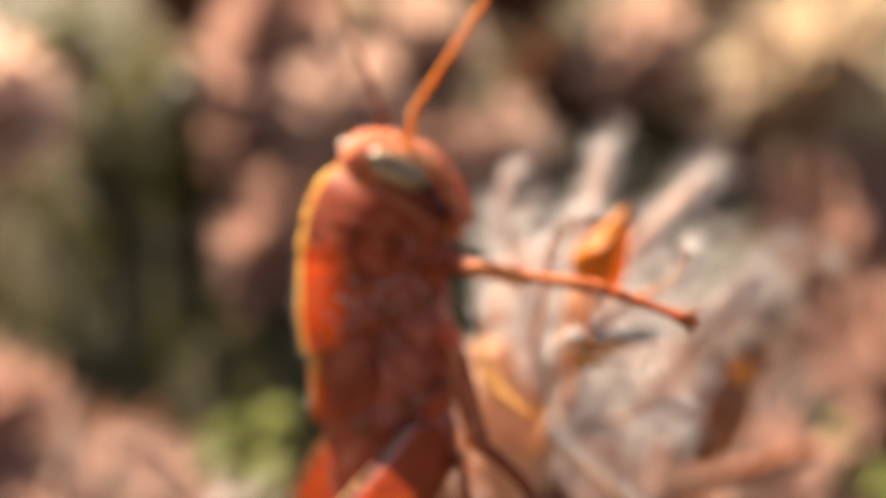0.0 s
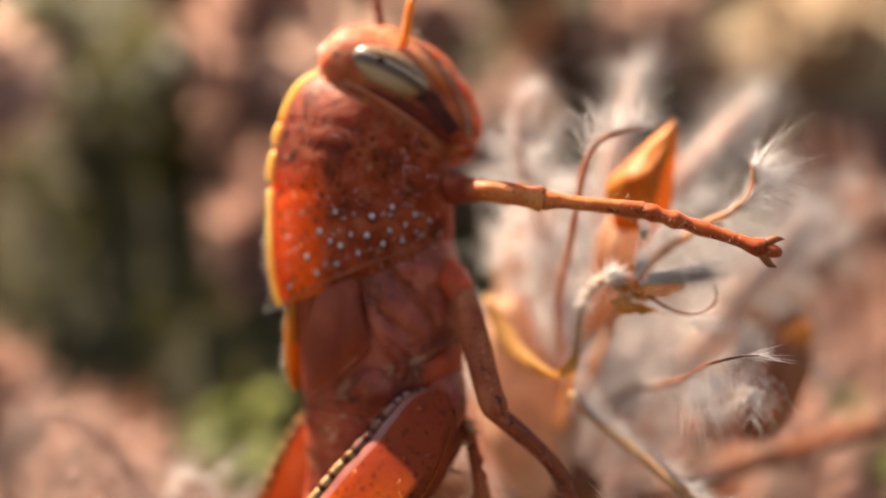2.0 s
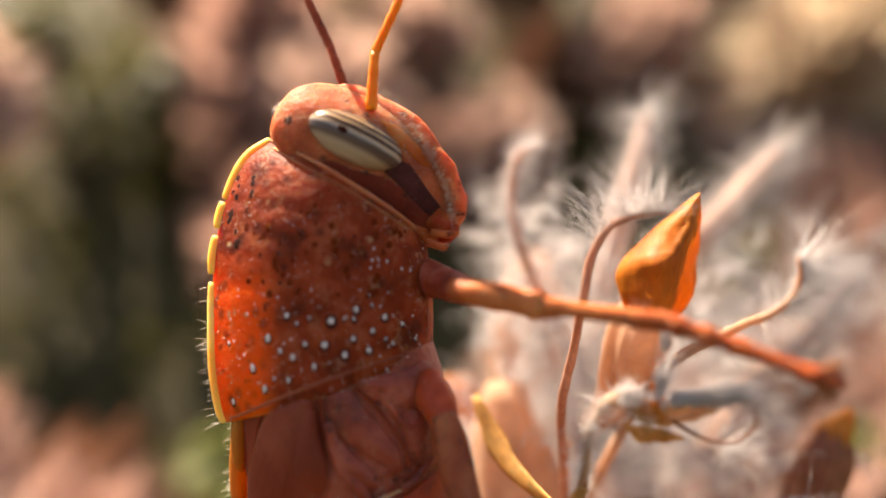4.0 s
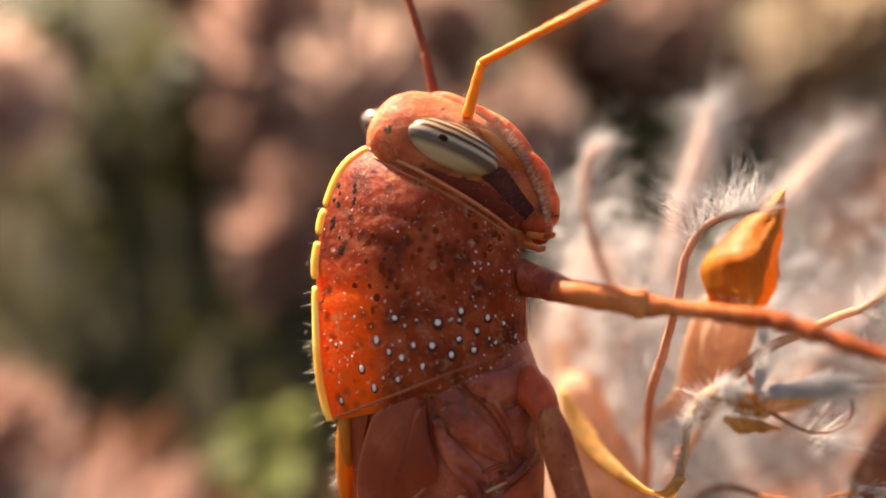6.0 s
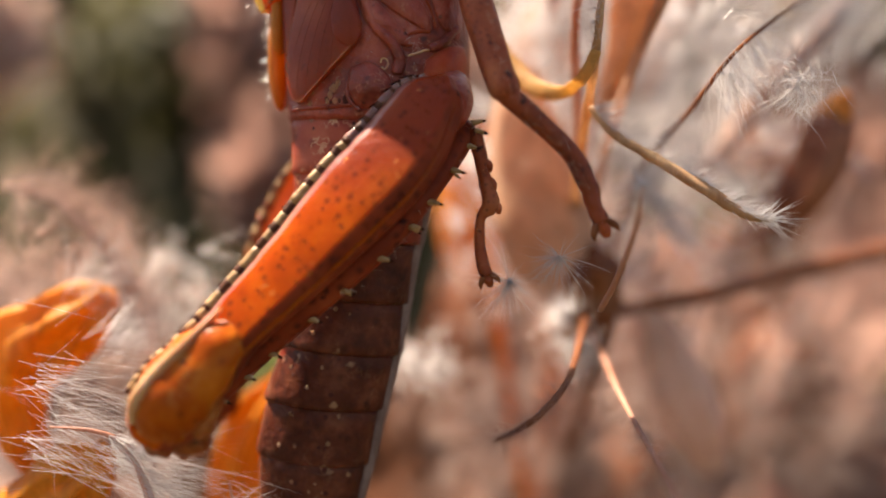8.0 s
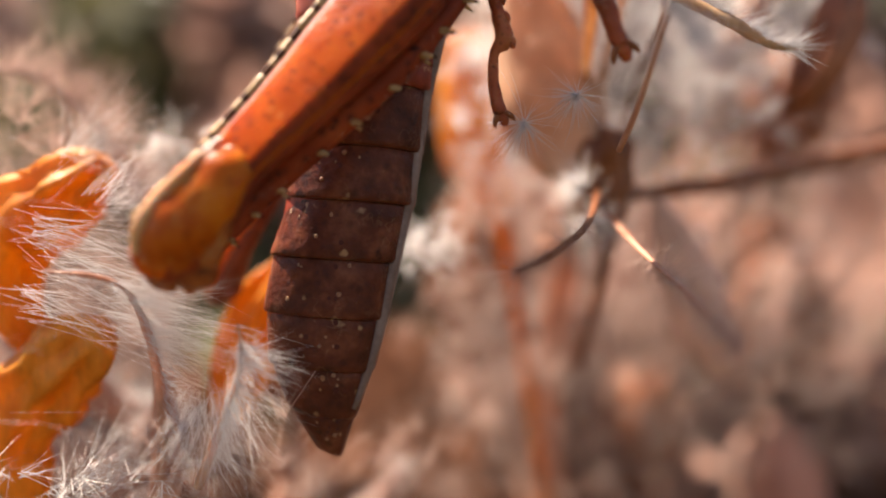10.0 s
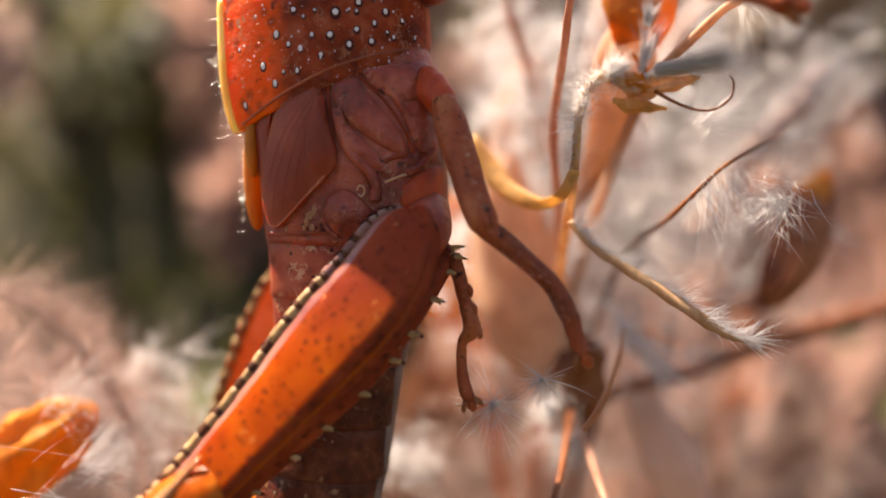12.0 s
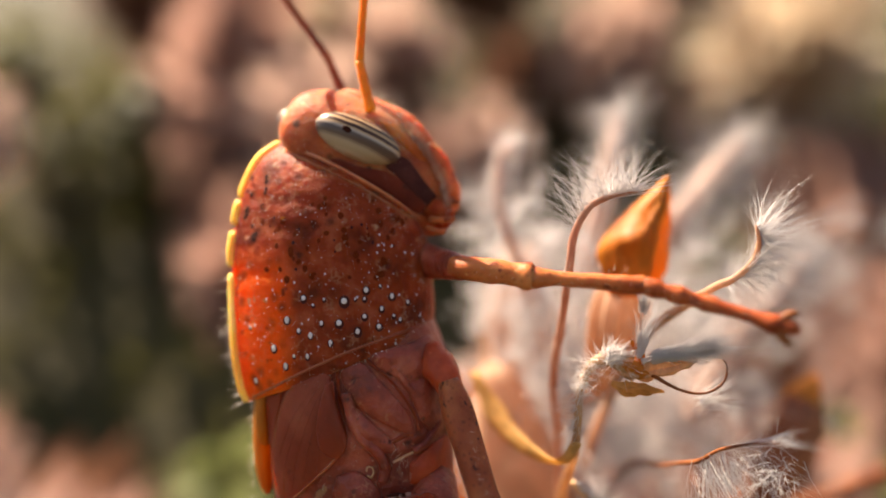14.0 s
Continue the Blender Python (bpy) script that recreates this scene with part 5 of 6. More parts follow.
LOW = (4.9, -35, -23)
plant = thing("woolly_plant", (14, 16, -150), "dry pinkish woolly plant with orange bracts and tufted white hairs", "plant")
part("stem", sweep([(14, 16, -152, 2.2), (13, 34, -90, 1.9), (14, 44, -60, 1.5), (13.4, 38, -36, 1.1), (13.2, 28, -24, 0.7), (13.0, 22, -17, 0.4), (12.8, 19, -13.5, 0.05)], 30, 12, 1, (0, 1, 0), 0.25), TWIG, plant)
# the orange bract and its sheath
def folded_bract(parent, left, crease, right, mat, label, thick=0.14):
    """A stiff bract folded along a crease: two wings between three smooth lines, with crumpled faces and some thickness."""
    n, m = 20, 6
    a, c, e = (spline(x, n) for x in (left, crease, right))
    bm = bmesh.new()
    sheets = []
    for back in (0, thick):
        rows = []
        for i in range(n):
            row = []
            for k in range(2 * m + 1):
                f = k / m
                q = Vector(a[i]).lerp(Vector(c[i]), f) if f <= 1 else Vector(c[i]).lerp(Vector(e[i]), f - 1)
                bulge = 0.30 * math.sin(math.pi * (f % 1)) * (1 if f <= 1 else 0.5)
                q.y += back - bulge + 0.34 * noise.noise(q * 0.9) + 0.20 * noise.noise(q * 2.3) + 0.06 * noise.noise(q * 6)
                row.append(bm.verts.new(q))
            rows.append(row)
        for r0, r1 in zip(rows, rows[1:]):
            for k in range(2 * m):
                bm.faces.new((r0[k], r0[k + 1], r1[k + 1], r1[k]))
        sheets.append(rows)
    front, rear = sheets
    for k in (0, 2 * m):
        for i in range(n - 1):
            bm.faces.new((front[i][k], front[i + 1][k], rear[i + 1][k], rear[i][k]))
    return part("bract", bm, mat, parent, label)


folded_bract(plant, [(17.6, 5.6, 7.15), (16.6, 6.0, 6.3), (15.2, 6.3, 4.95), (13.9, 6.4, 3.4), (14.0, 6.5, 2.2), (14.6, 6.8, 0.6)],
             [(17.65, 5.5, 7.1), (17.3, 5.0, 6.2), (16.8, 4.6, 5.0), (16.2, 4.5, 3.9), (16.0, 4.9, 2.4), (15.9, 5.8, 0.6)],
             [(17.7, 5.6, 7.15), (18.0, 6.2, 6.2), (18.15, 6.8, 4.9), (18.1, 7.2, 3.4), (17.9, 7.2, 2.0), (17.0, 7.2, 0.6)], ORANGE, "pointed folded orange bract")
husk(plant, [(15.6, 6.9, 1.8, 1.1), (15.3, 7.6, 0.0, 1.7), (15.0, 9.0, -2.4, 1.6), (14.6, 12.0, -5.0, 0.9), (14.0, 22, -10, 0.5), (13.2, 40, -26, 0.5)], 4, PEACH, "receptacle", 0.7)
# tufted twigs round it
woolly(plant, [(20.1, 0.4, 4.0, 0.06), (20.3, 0.6, 3.2, 0.13), (20.1, 0.9, 2.3, 0.16), (19.4, 1.5, 1.5, 0.18), (18.2, 2.6, 0.7, 0.22), (16.0, 7.5, -2.5, 0.3), (13.9, 15, -12, 0.3), (13.0, 20, -24, 0.3)], 460, 3.3, (0.75, -0.05, 0.12), 0.75, PEACH, end=0.48, droop=0.12, radius=0.011)
woolly(plant, [(14.8, 1.4, 5.9, 0.05), (13.6, 1.5, 5.75, 0.13), (12.4, 1.7, 5.2, 0.18), (11.7, 2.0, 3.9, 0.2), (11.4, 2.4, 1.9, 0.2), (11.3, 4.2, -0.6, 0.22), (11.2, 7.0, -4, 0.24), (12.2, 12, -10, 0.26), (12.9, 19, -22, 0.3)], 120, 3.4, (-0.3, 0, 1), 0.75, TWIG, end=0.36, radius=0.015)
woolly(plant, [(14.8, 1.4, 5.9, 0.03), (13.8, 1.5, 5.8, 0.03), (12.8, 1.7, 5.4, 0.03)], 60, 2.4, (0.6, -0.1, 0.5), 0.45, TWIG)
woolly(plant, deeper(1.2, [(9.6, 6.4, 8.4, 0.12), (8.6, 6.6, 7.9, 0.22), (8.3, 7.0, 6.0, 0.24), (8.7, 7.4, 3.8, 0.25), (9.9, 9.4, 1.2, 0.3), (11.2, 12.5, -3, 0.3), (12.6, 18, -11, 0.3), (13.2, 25, -30, 0.3)]), 320, 2.2, (0.1, 0, 0.3), 0.9, TWIG, end=0.55)
woolly(plant, deeper(1.22, [(25.0, 13, 9.4, 0.3), (23.0, 13, 7.2, 0.7), (20.6, 13, 4.6, 0.75), (18.5, 13, 1.8, 0.8), (16.0, 13, -4, 0.8)]), 560, 5.0, (0.5, 0, 0.5), 0.9, CALYX, name="leaf", end=0.6)
woolly(plant, deeper(1.22, [(16.6, 12, 11.2, 0.3), (16.2, 12, 8.6, 0.7), (15.2, 12.5, 5, 0.8), (14.0, 13, 0, 0.8)]), 380, 4.6, (0.1, 0, 0.7), 0.9, CALYX, name="leaf", end=0.7)
woolly(plant, deeper(1.25, [(28.0, 11, 1.8, 0.3), (26.0, 11, -1.0, 0.7), (23.2, 11.5, -4.0, 0.8), (20.0, 12, -9, 0.8)]), 520, 4.6, (0.3, 0, 0.5), 0.9, CALYX, name="leaf", end=0.7)
# the dried flower on its bent stalk
woolly(plant, [(13.8, 1.0, -2.55, 0.36), (13.0, 1.1, -2.2, 0.34), (12.2, 1.3, -2.45, 0.27), (11.65, 1.6, -3.6, 0.21), (11.5, 2.0, -5.4, 0.20), (11.6, 4.6, -8.0, 0.24), (12.2, 12, -12, 0.3), (13.2, 20, -17, 0.4), (13.6, 29, -25, 0.4)], 260, 1.4, (-0.4, -0.4, 0.1), 0.8, TAN, name="stalk", droop=0, end=0.55)
dried = husk(plant, [(13.5, 1.0, -2.7, 0.36), (14.2, 0.9, -2.75, 0.52), (15.2, 0.8, -2.7, 0.46), (16.2, 0.7, -2.55, 0.3), (17.0, 0.6, -2.4, 0.05)], 5, TAN, "dried_flower", 0.8, "shrivelled tan-brown flower with silky white ends", 0.45, 0.6)
husk(dried, [(13.5, 0.7, -2.1, 0.05), (13.8, 0.65, -2.4, 0.32), (14.2, 0.6, -2.75, 0.36), (14.7, 0.6, -2.9, 0.12)], 4, ORANGE, "petal", 0.7, "crumpled amber petal", 0.4, 0.6)
husk(dried, [(13.0, 1.0, -3.3, 0.12), (13.7, 0.9, -3.6, 0.36), (14.5, 0.9, -3.65, 0.28), (15.5, 0.9, -3.8, 0.05)], 4, YELLOW, "petal", 0.6, "crumpled amber petal", 0.4, 0.6)
husk(dried, [(13.9, 0.8, -1.2, 0.03), (14.3, 0.8, -1.8, 0.2), (14.4, 0.8, -2.4, 0.25)], 4, ORANGE, "petal", 0.6, "crumpled amber petal", 0.4, 0.5)
husk(dried, [(14.4, 0.7, -2.35, 0.2), (15.4, 0.6, -2.1, 0.34), (16.4, 0.5, -1.85, 0.34), (17.4, 0.5, -1.6, 0.16)], 6, FUZZ, "silky_tuft", 0.7, "silky white tuft", 0.4, 0.3)
pappus(dried, (15.0, 0.5, -2.05), 300, 3.6, (1, -0.05, 0.2), 0.10, radius=0.02, root=0.35)
pappus(dried, (16.2, 0.1, -1.8), 320, 2.4, (1, -0.05, 0.2), 0.22, radius=0.016, root=0.4)
pappus(dried, (14.3, 0.7, -2.0), 90, 2.6, (0.2, -0.1, 1), 0.22, radius=0.018, root=0.2)
pappus(dried, (14.6, 0.7, 0.1), 70, 1.4, (0.15, -0.1, 1), 0.3, radius=0.016, root=0.25)
pappus(dried, (12.9, 0.9, -2.1), 150, 1.3, (0.5, -0.4, 0.5), 0.5, radius=0.018, root=0.5)
pappus(dried, (11.9, 1.3, -3.4), 50, 1.5, (-0.6, -0.4, 0.1), 0.7, radius=0.013, root=0.7)
part("style", sweep([(14.9, 0.8, -2.95, 0.10), (16.2, 0.7, -3.7, 0.07), (17.4, 0.7, -3.9, 0.06), (18.3, 0.7, -3.4, 0.06), (18.5, 0.7, -2.7, 0.05), (18.3, 0.7, -2.3, 0.03)], 24, 8), BROWN, dried)
# a bowed tan leaf, and a forked twig lower down
part("bowed_leaf", sweep([(6.9, 9.6, -3.6, 0.2), (8.0, 8.6, -5.9, 0.6), (9.1, 7.2, -7.2, 0.5), (10.3, 5.4, -7.8, 0.38), (11.0, 3.4, -7.5, 0.3), (11.5, 2.4, -6.4, 0.26)], 26, 10, 0.25, (0, 1, 0.3), 0.3), YELLOW, plant)
woolly(plant, [(11.5, 4.2, -8.8, 0.16), (12.8, 4.2, -10.2, 0.22), (14.9, 3.2, -11.7, 0.26), (17.0, 2.0, -13.3, 0.3), (18.4, 1.7, -14.3, 0.2), (19.6, 1.5, -14.6, 0.1)], 420, 1.7, (0.7, -0.1, 0.0), 0.5, TAN)
# a brown seed pod with an orange tip, and drooping silver tufts before it
pod = husk(plant, deeper(1.48, [(22.0, 0.5, -6.8, 0.5), (21.9, 0.5, -7.4, 0.9), (21.5, 0.5, -8.6, 1.25), (20.9, 0.6, -10.2, 1.3), (20.3, 0.9, -11.4, 0.9), (19.9, 2.0, -12.2, 0.25), (19.6, 6, -12.8, 0.12), (18.8, 14, -14.2, 0.12), (16.0, 22, -26.2, 0.3)], (5, -33, -7)), 6, PODSKIN, "seed_pod", 0.9, "reddish-brown ribbed seed pod", 0.3, 0.3)
husk(pod, deeper(1.48, [(22.5, 0.3, -5.9, 0.06), (22.3, 0.3, -6.4, 0.5), (22.0, 0.4, -7.1, 0.8), (21.7, 0.5, -7.8, 0.5)], (5, -33, -7)), 5, ORANGE, "pod_tip", 0.8, "orange tip")
pappus(pod, (21.0, 2.0, -8.1), 90, 2.2, (-0.4, -0.5, -0.3), 0.9, radius=0.014, root=1.6)
hook = woolly(plant, [(19.2, -3.0, -5.5, 0.03), (18.7, -1.6, -5.8, 0.06), (17.9, 0.4, -6.5, 0.09), (17.3, 1.9, -7.4, 0.11), (17.2, 6, -8.6, 0.13), (16.6, 16, -12, 0.2), (15, 26, -24, 0.3)], 40, 1.6, (1, -0.2, 0.2), 0.4, BROWN, end=0.3)
pappus(hook, (17.35, 1.0, -7.6), 42, 3.6, (0.15, -0.25, -1), 0.5, radius=0.016, root=1.0)
pappus(hook, (18.2, 0.2, -7.0), 36, 2.6, (0.5, -0.25, -0.9), 0.5, radius=0.015, root=1.0)
pappus(plant, (17.4, 1.5, -4.4), 50, 2.4, (0.9, -0.2, 0.4), 0.5, radius=0.014, root=0.8)
# loose stars of pappus and two barbed bristles
pappus(plant, (12.55, -2.3, -13.3), 30, 2.1, (0.1, -0.1, 0.1), 1.0, radius=0.020)
pappus(plant, (12.85, -2.3, -13.8), 30, 4.0, (0.8, -0.1, -0.6), 0.4, radius=0.013, root=0.5)
pappus(plant, (13.6, -2.0, -14.6), 24, 3.0, (0.8, -0.1, -0.7), 0.45, radius=0.013, root=0.5)
part("stalk", sweep([(12.55, -2.4, -13.3, 0.07), (12.5, -1.6, -15.0, 0.12), (12.2, 1.0, -17.5, 0.14), (11.9, 3.0, -19.0, 0.16)], 10, 6), TWIG, plant)
woolly(plant, [(6.55, -0.4, -24.6, 0.05), (7.6, 0.0, -24.2, 0.14), (8.9, 0.8, -23.5, 0.16), (10.6, 4.0, -22.4, 0.17), (13.0, 13.0, -20.4, 0.24)], 260, 2.3, (-0.2, -0.1, -0.25), 0.9, BROWN, name="barb", end=0.8, radius=0.010, wool=PINKFUZZ)
woolly(plant, [(14.3, -5.6, -27.3, 0.04), (14.0, -3.6, -26.4, 0.09), (13.7, 0.0, -25.2, 0.12), (13.5, 6.0, -23.6, 0.15), (13.8, 18.0, -20.6, 0.2)], 420, 2.2, (0.1, -0.1, -0.2), 0.9, TWIG, name="barb", end=0.8, radius=0.010, wool=PINKFUZZ)
husk(plant, deeper(1.22, [(11.6, 6.2, -17.0, 0.3), (12.0, 6.2, -18.2, 1.5), (12.3, 6.4, -20.0, 1.9), (12.6, 6.8, -21.6, 1.1), (12.8, 8, -24, 0.35), (13.0, 18, -32, 0.5)], LOW), 5, BROWN, "calyx", 0.9, "brown calyx of a bristly flower", 0.45, 0.5)
woolly(plant, deeper(1.2, [(12.6, 7.0, -20.9, 0.4), (15, 8.5, -20.6, 0.42), (20, 11, -20.0, 0.5), (27, 14, -18.6, 0.6), (36, 17, -17, 0.7)], LOW), 200, 2.4, (0, 0, 0), 1, BROWN)
pappus(plant, (12.6, 12.0, -22.0), 220, 2.8, (-0.2, -0.2, -0.5), 0.9)
pappus(plant, (11.8, 12.0, -20.2), 160, 2.4, (-0.6, -0.2, 0.3), 0.8)
for x, y, z, r, m in ((31, 26, -13, 3.2, BROWN), (31, 27, -30, 3.6, BROWN), (9, 26, -34, 3, BROWN), (19, 25, -38, 3.2, BROWN), (10, 24, -29, 2.4, RUST)):
    husk(plant, deeper(1.45, [(x, y, z + 1.6 * r, 0.4), (x, y, z + 0.8 * r, r), (x + 0.4, y, z - 0.4 * r, r), (x * 0.85 + 2, y + 3, z - 2 * r, 0.6)], LOW), 6, m, "calyx", 0.9)
pappus(plant, (7.4, 3.0, -17.6), 60, 2.6, (0.1, -0.1, -0.5), 0.9)
pappus(plant, (9.8, 2.5, -16.4), 60, 2.4, (-0.2, -0.1, -0.3), 0.9)
# pale calyces and bracts behind
husk(plant, deeper(1.12, [(8.4, 11.5, -4.0, 1.2), (8.8, 11.5, -8.0, 2.4), (9.6, 11.2, -12.0, 3.2), (10.6, 11.0, -15.4, 2.7), (11.2, 11.0, -17.6, 1.2), (11.6, 11.2, -20, 0.5)]), 5, PEACH, "calyx", 0.7, "pale peach calyx", 0.12)
husk(plant, [(5.6, 30.0, -6.0, 1.8), (6.0, 30.0, -11.0, 3.4), (6.2, 30.5, -16.0, 3.2), (8.5, 32, -22, 0.8), (13, 35, -50, 0.5)], 5, ORANGE, flat=0.5)
husk(plant, deeper(1.25, [(10.5, 16, 3.0, 1.2), (10.2, 16, -1.5, 2.6), (10.4, 16, -6, 2.4), (11.0, 15, -11, 1.2)]), 5, PEACH, "calyx", 0.7, "", 0.12)
husk(plant, [(19.5, 24, -20, 0.5), (21, 24, -24, 1.8), (23.5, 25, -29, 2.4), (26, 27, -34, 1.4)], 5, CALYX, "calyx", 0.6, "", 0.2)
fill = random.Random(21)
for k in range(16):
    x, y, z = fill.uniform(6, 58), fill.uniform(46, 80), fill.uniform(-62, -8)
    n = fill.uniform(9, 18)
    dx, dz = fill.uniform(-0.6, 0.8), fill.uniform(0.2, 1)
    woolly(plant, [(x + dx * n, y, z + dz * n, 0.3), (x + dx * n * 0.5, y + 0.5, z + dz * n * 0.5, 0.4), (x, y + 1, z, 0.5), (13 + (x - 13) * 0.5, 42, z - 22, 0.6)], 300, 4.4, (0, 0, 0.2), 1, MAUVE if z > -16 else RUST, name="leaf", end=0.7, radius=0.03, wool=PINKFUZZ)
for k in range(9):
    x, y, z = fill.uniform(4, 58), fill.uniform(44, 76), fill.uniform(-72, -26)
    r = fill.uniform(3.4, 6)
    husk(plant, [(x, y - 1, z + 2.6 * r, 0.2), (x, y, z + 1.6 * r, r * 0.9), (x, y, z, r), (x * 0.8 + 2.6, y, z - 2 * r, 0.6)], 6, (BROWN, MAUVE, RUST)[k % 3], "calyx", 0.9)


def cloud(parent, centre, size, count, length, mat=FUZZ, radius=0.03):
    """A loose mass of wool: hairs that spring from many small points on a thread."""
    bm = bmesh.new()
    c = Vector(centre)
    for _ in range(count // 12):
        knot = c + Vector((rng.gauss(0, size[0]), rng.gauss(0, size[1]), rng.gauss(0, size[2])))
        way = ball(0.8) + Vector((0.2, 0, 0.2))
        for _ in range(12):
            hair(bm, knot + ball(0.25), way + ball(0.7), length * rng.uniform(0.4, 1.2), radius * rng.uniform(0.6, 1.4), (rng.gauss(0, 0.2), rng.gauss(0, 0.2), rng.gauss(-0.1, 0.2)))
    tagged(part("wool_mass", bm, mat, parent), kind="stuff")


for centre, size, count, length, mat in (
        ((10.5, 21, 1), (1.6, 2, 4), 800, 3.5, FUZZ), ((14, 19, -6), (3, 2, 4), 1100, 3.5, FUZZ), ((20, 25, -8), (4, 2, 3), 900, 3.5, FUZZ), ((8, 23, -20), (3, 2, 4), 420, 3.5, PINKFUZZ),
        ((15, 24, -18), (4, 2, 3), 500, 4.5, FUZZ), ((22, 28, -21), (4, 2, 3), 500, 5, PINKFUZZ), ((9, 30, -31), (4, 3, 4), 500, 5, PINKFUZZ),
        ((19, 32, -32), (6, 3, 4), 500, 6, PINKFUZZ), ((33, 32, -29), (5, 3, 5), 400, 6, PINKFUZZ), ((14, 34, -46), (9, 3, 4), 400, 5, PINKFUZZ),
        ((14, 38, -36), (6, 3, 6), 1300, 7, DULLFUZZ), ((30, 38, -34), (7, 3, 7), 1500, 7, DULLFUZZ), ((24, 21, 2), (3, 2, 3), 500, 3, FUZZ), ((13, 17, 0), (2.5, 2, 4), 900, 4, FUZZ), ((20, 17, -3), (3, 2, 3), 700, 4, FUZZ), ((25, 24, -8), (3, 2, 3.5), 800, 4, FUZZ), ((28, 24, -2), (3, 2, 2.5), 450, 4, FUZZ), ((33, 25, 0), (4, 2, 3), 500, 4, FUZZ), ((9, 22, -11), (3, 2, 3), 600, 3.5, FUZZ), ((15, 23, -13), (3, 2, 2.5), 600, 3.5, FUZZ), ((17, 18, -12), (4, 2, 2.5), 600, 4, FUZZ)):
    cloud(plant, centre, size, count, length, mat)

second = thing("woolly_shrub", (-18, 14, -150), "dry woolly shoots with orange flower buds", "plant")
part("stem", sweep([(-18, 14, -152, 2.0), (-17, 13, -95, 1.7), (-14, 10, -55, 1.2), (-12, 8, -38, 0.8), (-11.5, 7, -30, 0.5)], 24, 12, 1, (0, 1, 0), 0.25), TWIG, second)
woolly(second, [(-14.0, 0.4, -24.4, 0.05), (-12.2, 0.6, -24.6, 0.10), (-11.0, 1.0, -25.2, 0.14), (-10.4, 1.8, -26.8, 0.2), (-10.2, 3.0, -30.0, 0.25), (-10.8, 5.0, -35, 0.3)], 260, 3.4, (0.8, -0.05, -0.35), 0.55, TWIG, start=0.30, radius=0.010)
woolly(second, [(-5.6, 0.2, -26.8, 0.05), (-5.5, 0.3, -28.0, 0.12), (-5.9, 0.6, -29.4, 0.16), (-6.8, 1.4, -31.6, 0.2), (-8.5, 3.4, -35, 0.25)], 190, 3.0, (0.35, -0.1, -0.6), 0.55, PEACH, start=0.12, end=0.9, radius=0.012)
woolly(second, [(-11.0, 8.0, -35.0, 0.2), (-13.0, 8.2, -36.0, 0.4), (-15.5, 8.8, -37.5, 0.5), (-18, 10, -40, 0.6)], 160, 3.8, (0.3, -0.1, -0.1), 0.9, MAUVE, radius=0.014)
BUD = "crumpled orange flower bud"
for pts, k, folds in (([(-15.6, 10, -18.6, 1.0), (-17.2, 10, -20.0, 2.2), (-19.8, 10.5, -21.8, 2.8), (-22, 11, -25, 1.8), (-20, 12, -32, 0.6)], 0.96, 6),
                      ([(-14.6, 7.0, -27.8, 1.2), (-16.2, 7.2, -29.2, 2.4), (-18.6, 7.8, -31.2, 2.8), (-20, 8, -34.5, 1.8), (-19, 9, -40, 0.6)], 1.0, 7),
                      ([(-5.0, 9.0, -24.0, 0.6), (-6.0, 9.0, -26.4, 1.9), (-7.2, 9.0, -29.2, 2.0), (-8.5, 9, -33, 0.9)], 1.1, 6)):
    husk(second, deeper(k, pts, LOW), folds, BUDSKIN, "flower_bud", 0.9, BUD, 0.3, 0.45)
for x, y, z in ((-28, 20, -16.0), (-24, 20, -18.0), (-21, 20, -20.0), (-19, 20, -22.0), (-17.0, 19, -25), (-25, 20, -22), (-21, 19, -25)):
    woolly(second, deeper(1.35, [(x, y, z, 0.1), (x - 1.0, y, z - 2.6, 0.3), (x - 1.2, y + 0.5, z - 6, 0.5), (x * 0.95 - 0.5, y, z - 11, 0.7), (-18.5, 17, -38, 0.6)], (4, -34, -8)), 520, 6.0, (0.5, 0, 0.3), 0.9, MAUVE, name="leaf", end=0.65, radius=0.02, wool=DULLFUZZ)
# a plume that arches over the buds, and wisps that stream across them
woolly(second, deeper(1.3, [(-17.5, 2.5, -13.2, 0.15), (-15.0, 2.4, -13.9, 0.14), (-12.6, 2.4, -16.2, 0.16), (-11.2, 2.8, -18.6, 0.18), (-10.8, 4.5, -22, 0.2), (-11.5, 7, -29, 0.3)], (4, -33, -16)), 480, 4.6, (0.7, 0, 0.2), 0.9, PINK, name="leaf", end=0.7, radius=0.016, wool=PINKFUZZ)
for x, y, z in ((-16, 0.5, -20.5), (-15.5, 0.0, -23.0), (-17, 0.5, -27.5), (-16, 0, -31)):
    pappus(second, (x, y, z), 3, 5.5, (0.95, -0.05, 0.05), 0.6, radius=0.009, root=3.2)
for k in range(10):
    x, y, z = fill.uniform(-34, 0), fill.uniform(18, 36), fill.uniform(-54, -36)
    n = fill.uniform(7, 13)
    dx = fill.uniform(-0.6, 0.6)
    woolly(second, [(x + dx * n, y, z + 0.8 * n, 0.3), (x + dx * n * 0.5, y, z + 0.4 * n, 1.2), (x, y + 1, z, 1.1), (-14 + (x + 14) * 0.4, 13, z - 18, 0.6)], 200, 3.2, (0, 0, 0.3), 1, MAUVE if k % 2 else BROWN, name="leaf", end=0.7, radius=0.03)
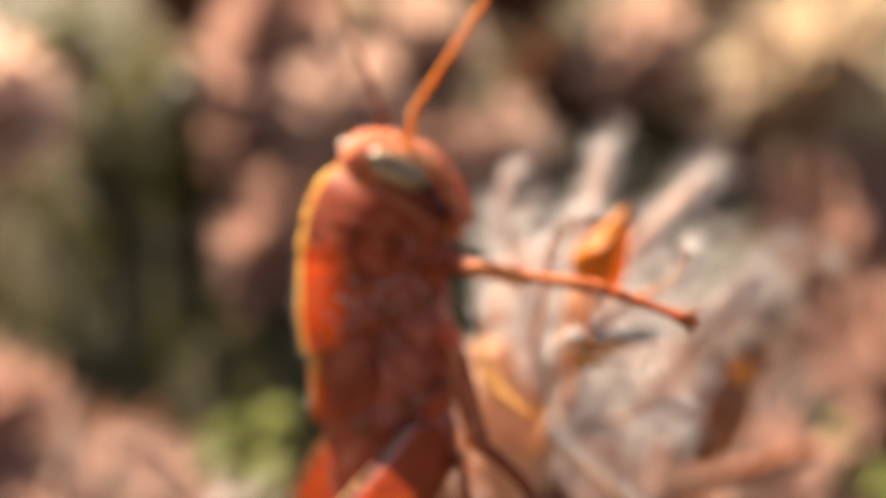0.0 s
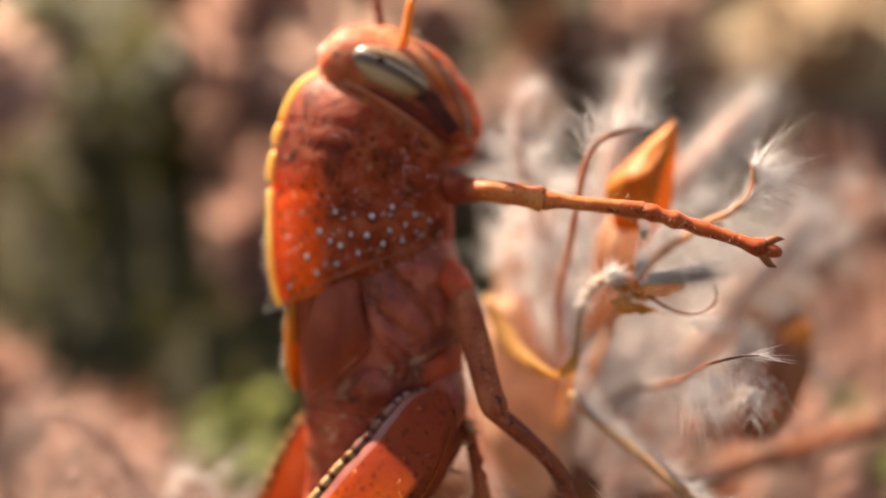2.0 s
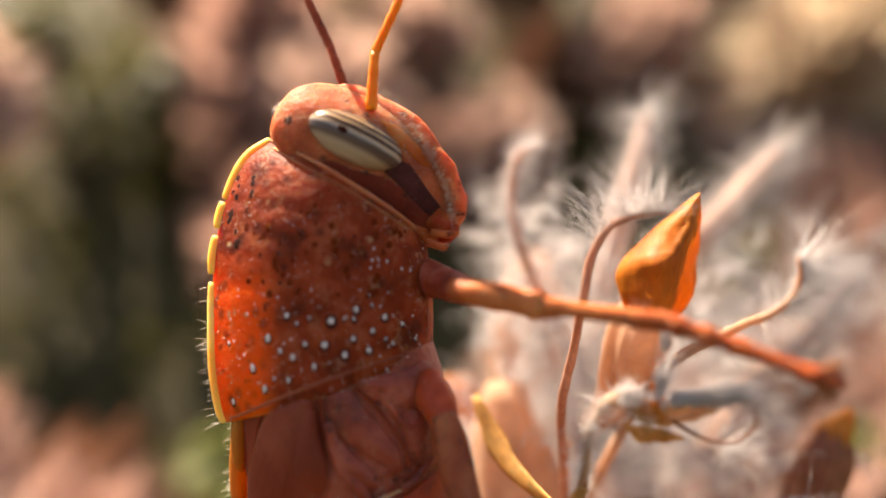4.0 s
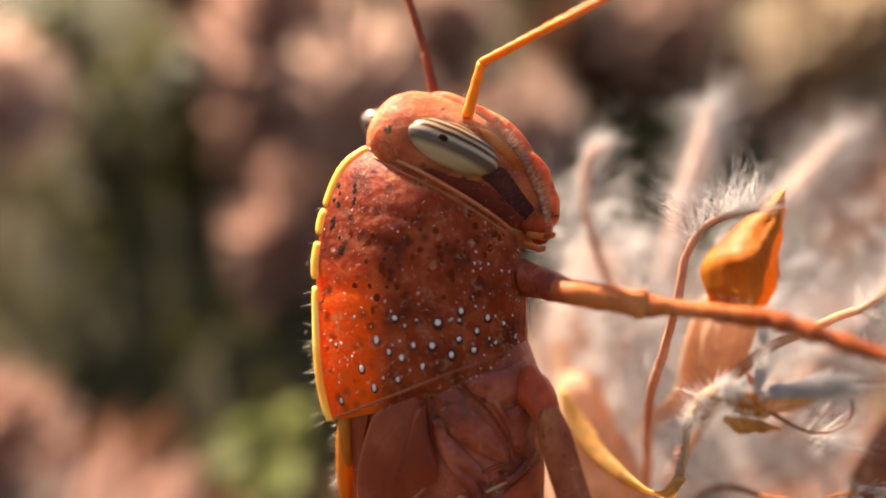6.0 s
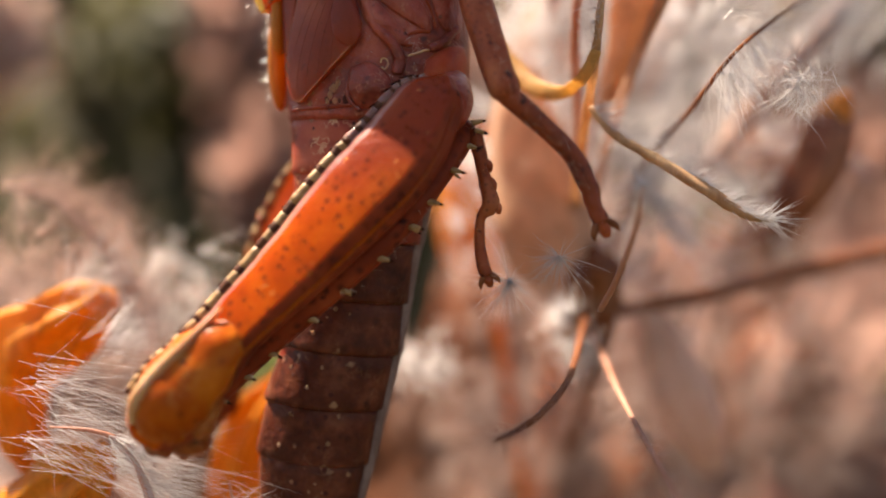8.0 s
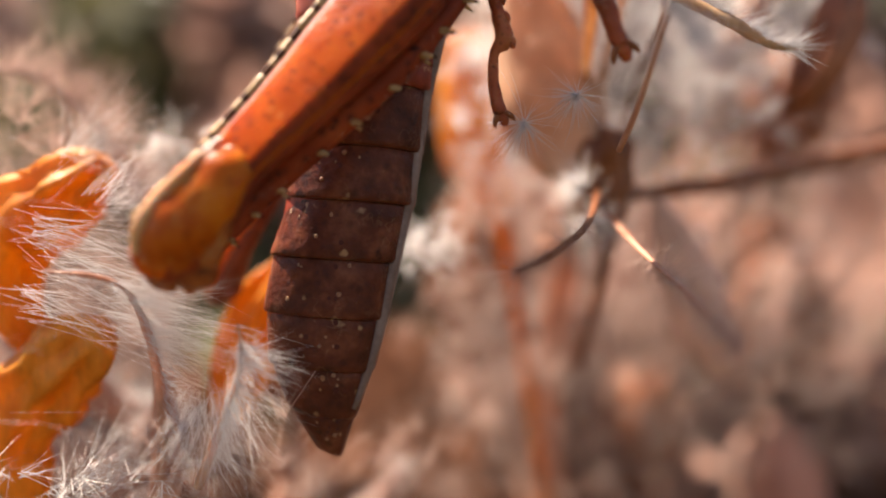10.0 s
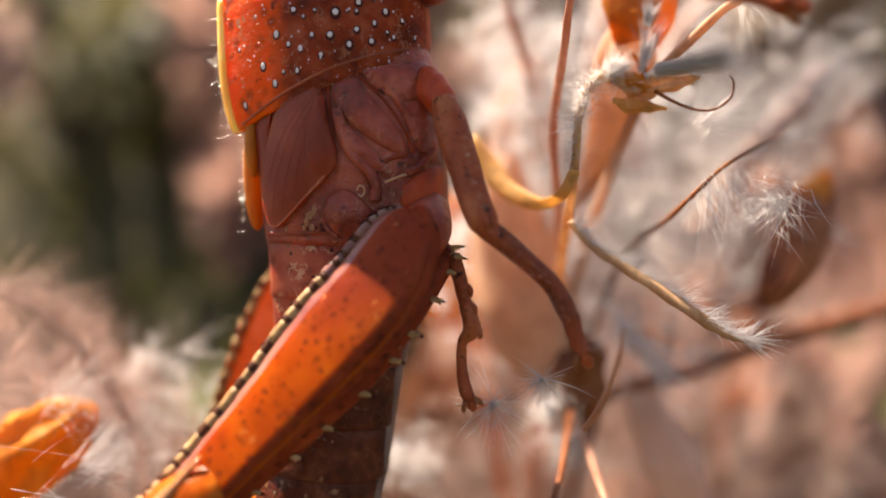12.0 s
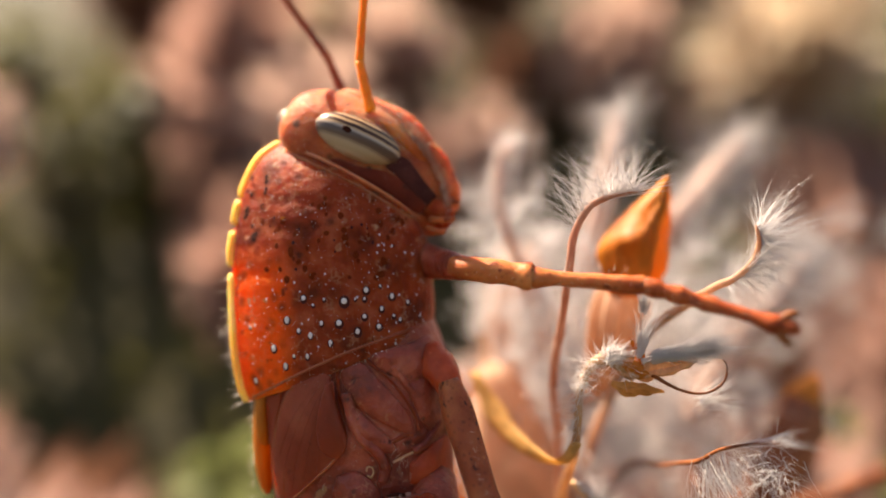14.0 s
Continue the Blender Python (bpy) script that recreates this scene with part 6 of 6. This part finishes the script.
for centre, size, count, length, mat in (
        ((-21, 12, -18.0), (3, 2, 2), 500, 4.5, PINKFUZZ), ((-18, 15, -22), (3, 2, 3), 500, 4.5, PINKFUZZ), ((-13, 14, -21), (2, 1.5, 2.2), 420, 4.2, FUZZ), ((-15, 15, -27), (2.5, 1.5, 2.5), 300, 3.8, PINKFUZZ), ((-9, 5, -34), (3, 1.5, 1.6), 200, 3.4, PINKFUZZ),
        ((-17, 9, -37), (3, 2, 2), 300, 3.8, PINKFUZZ), ((-4, 14, -37), (3, 2, 2), 320, 3.8, PINKFUZZ), ((-21, 15, -30), (3, 2, 4), 500, 4.5, PINKFUZZ), ((-24, 15, -24), (3, 2, 3.5), 600, 4.5, PINKFUZZ), ((2.5, 14, -24), (0.9, 0.9, 0.9), 360, 2.4, FUZZ), ((-13.5, 2, -34.5), (2.2, 1, 0.9), 150, 3.0, FUZZ)):
    cloud(second, centre, size, count, length, mat, 0.018)
for x, y, z, n in ((-15.5, 2.0, -22.6, 26), (-14.0, 1.5, -24.2, 30), (-16.0, 2.0, -25.4, 26), (-12.0, 2.2, -26.4, 26)):
    pappus(second, (x, y, z), n, 6.5, (0.95, -0.03, -0.22), 0.32, radius=0.013, root=1.6)
for centre, count, length, way, spread in (((-10.4, 1.4, -25.8), 200, 3.6, (1, -0.05, 0.1), 0.4), ((-10.2, 2.0, -27.5), 180, 3.4, (1, -0.1, -0.2), 0.45), ((-5.7, 0.4, -28.2), 150, 2.6, (0.9, -0.1, 0.1), 0.5),
                                           ((-6.3, 0.9, -30.2), 220, 3.4, (0.15, -0.15, -1), 0.45), ((-8.0, 1.6, -30.8), 200, 3.6, (-0.2, -0.1, -1), 0.5), ((-12.5, 0.8, -33.2), 80, 3.4, (0.6, -0.1, 0.0), 0.6),
                                           ((-13.5, 5.0, -21.0), 220, 3.6, (0.9, 0, 0.4), 0.5), ((-16, 7.5, -18.5), 240, 4.0, (0.8, 0, 0.3), 0.6)):
    pappus(second, centre, round(count * 0.34), length * 1.15, way, spread * 1.1, radius=0.010, root=1.4)


def motions():
    """The antennae swing and bend; poses in the grasshopper's space."""
    o = where[locust.name]

    def keyed(ob, base, parent_base, rows):
        p = (Vector(base) - Vector(parent_base)) * MM
        walk(ob, [(t, Matrix.Translation(p) @ pose(0, 0, 0, rx, ry, rz)) for t, rx, ry, rz in rows])

    nb, fb = (1.75, 3.0, 10.6), (0.2, 6.3, 12.0)
    up = Vector((0, 0, 2.6))
    keyed(near_antenna, nb, o, [(0.0, 5, 6, 0), (1.5, 5, 10, 0), (3.0, 5, 6, 0), (4.0, 5, 4, 0), (4.2, 5, 10, 0), (6.3, 8, 16, 0), (6.5, 8, 14, 0), (8.0, 5, 0, 0), (12.0, 5, -4, 0), (13.5, 5, -6, 0), (14.0, 5, -11, 0)])
    keyed(near_tip, Vector(nb) + up, nb, [(0.0, 5, 27, 0), (1.5, 5, 12, 0), (3.0, 5, 12, 0), (4.0, 5, 22, 0), (4.2, 8, 26, 0), (6.3, 30, 52, 0), (6.5, 25, 40, 0), (8.0, 8, 12, 0), (12.0, 5, 10, 0), (14.0, 5, 18, 0)])
    keyed(far_antenna, fb, o, [(0.0, 0, -22, 0), (1.5, 0, -8, 0), (4.0, 0, -20, 0), (6.3, 0, -12, 0), (8.0, 0, -14, 0), (14.0, 0, -22, 0)])
    keyed(far_tip, Vector(fb) + up, fb, [(0.0, 0, 0, 0), (4.0, 0, -6, 0), (6.3, 0, -4, 0), (14.0, 0, -12, 0)])


motions()
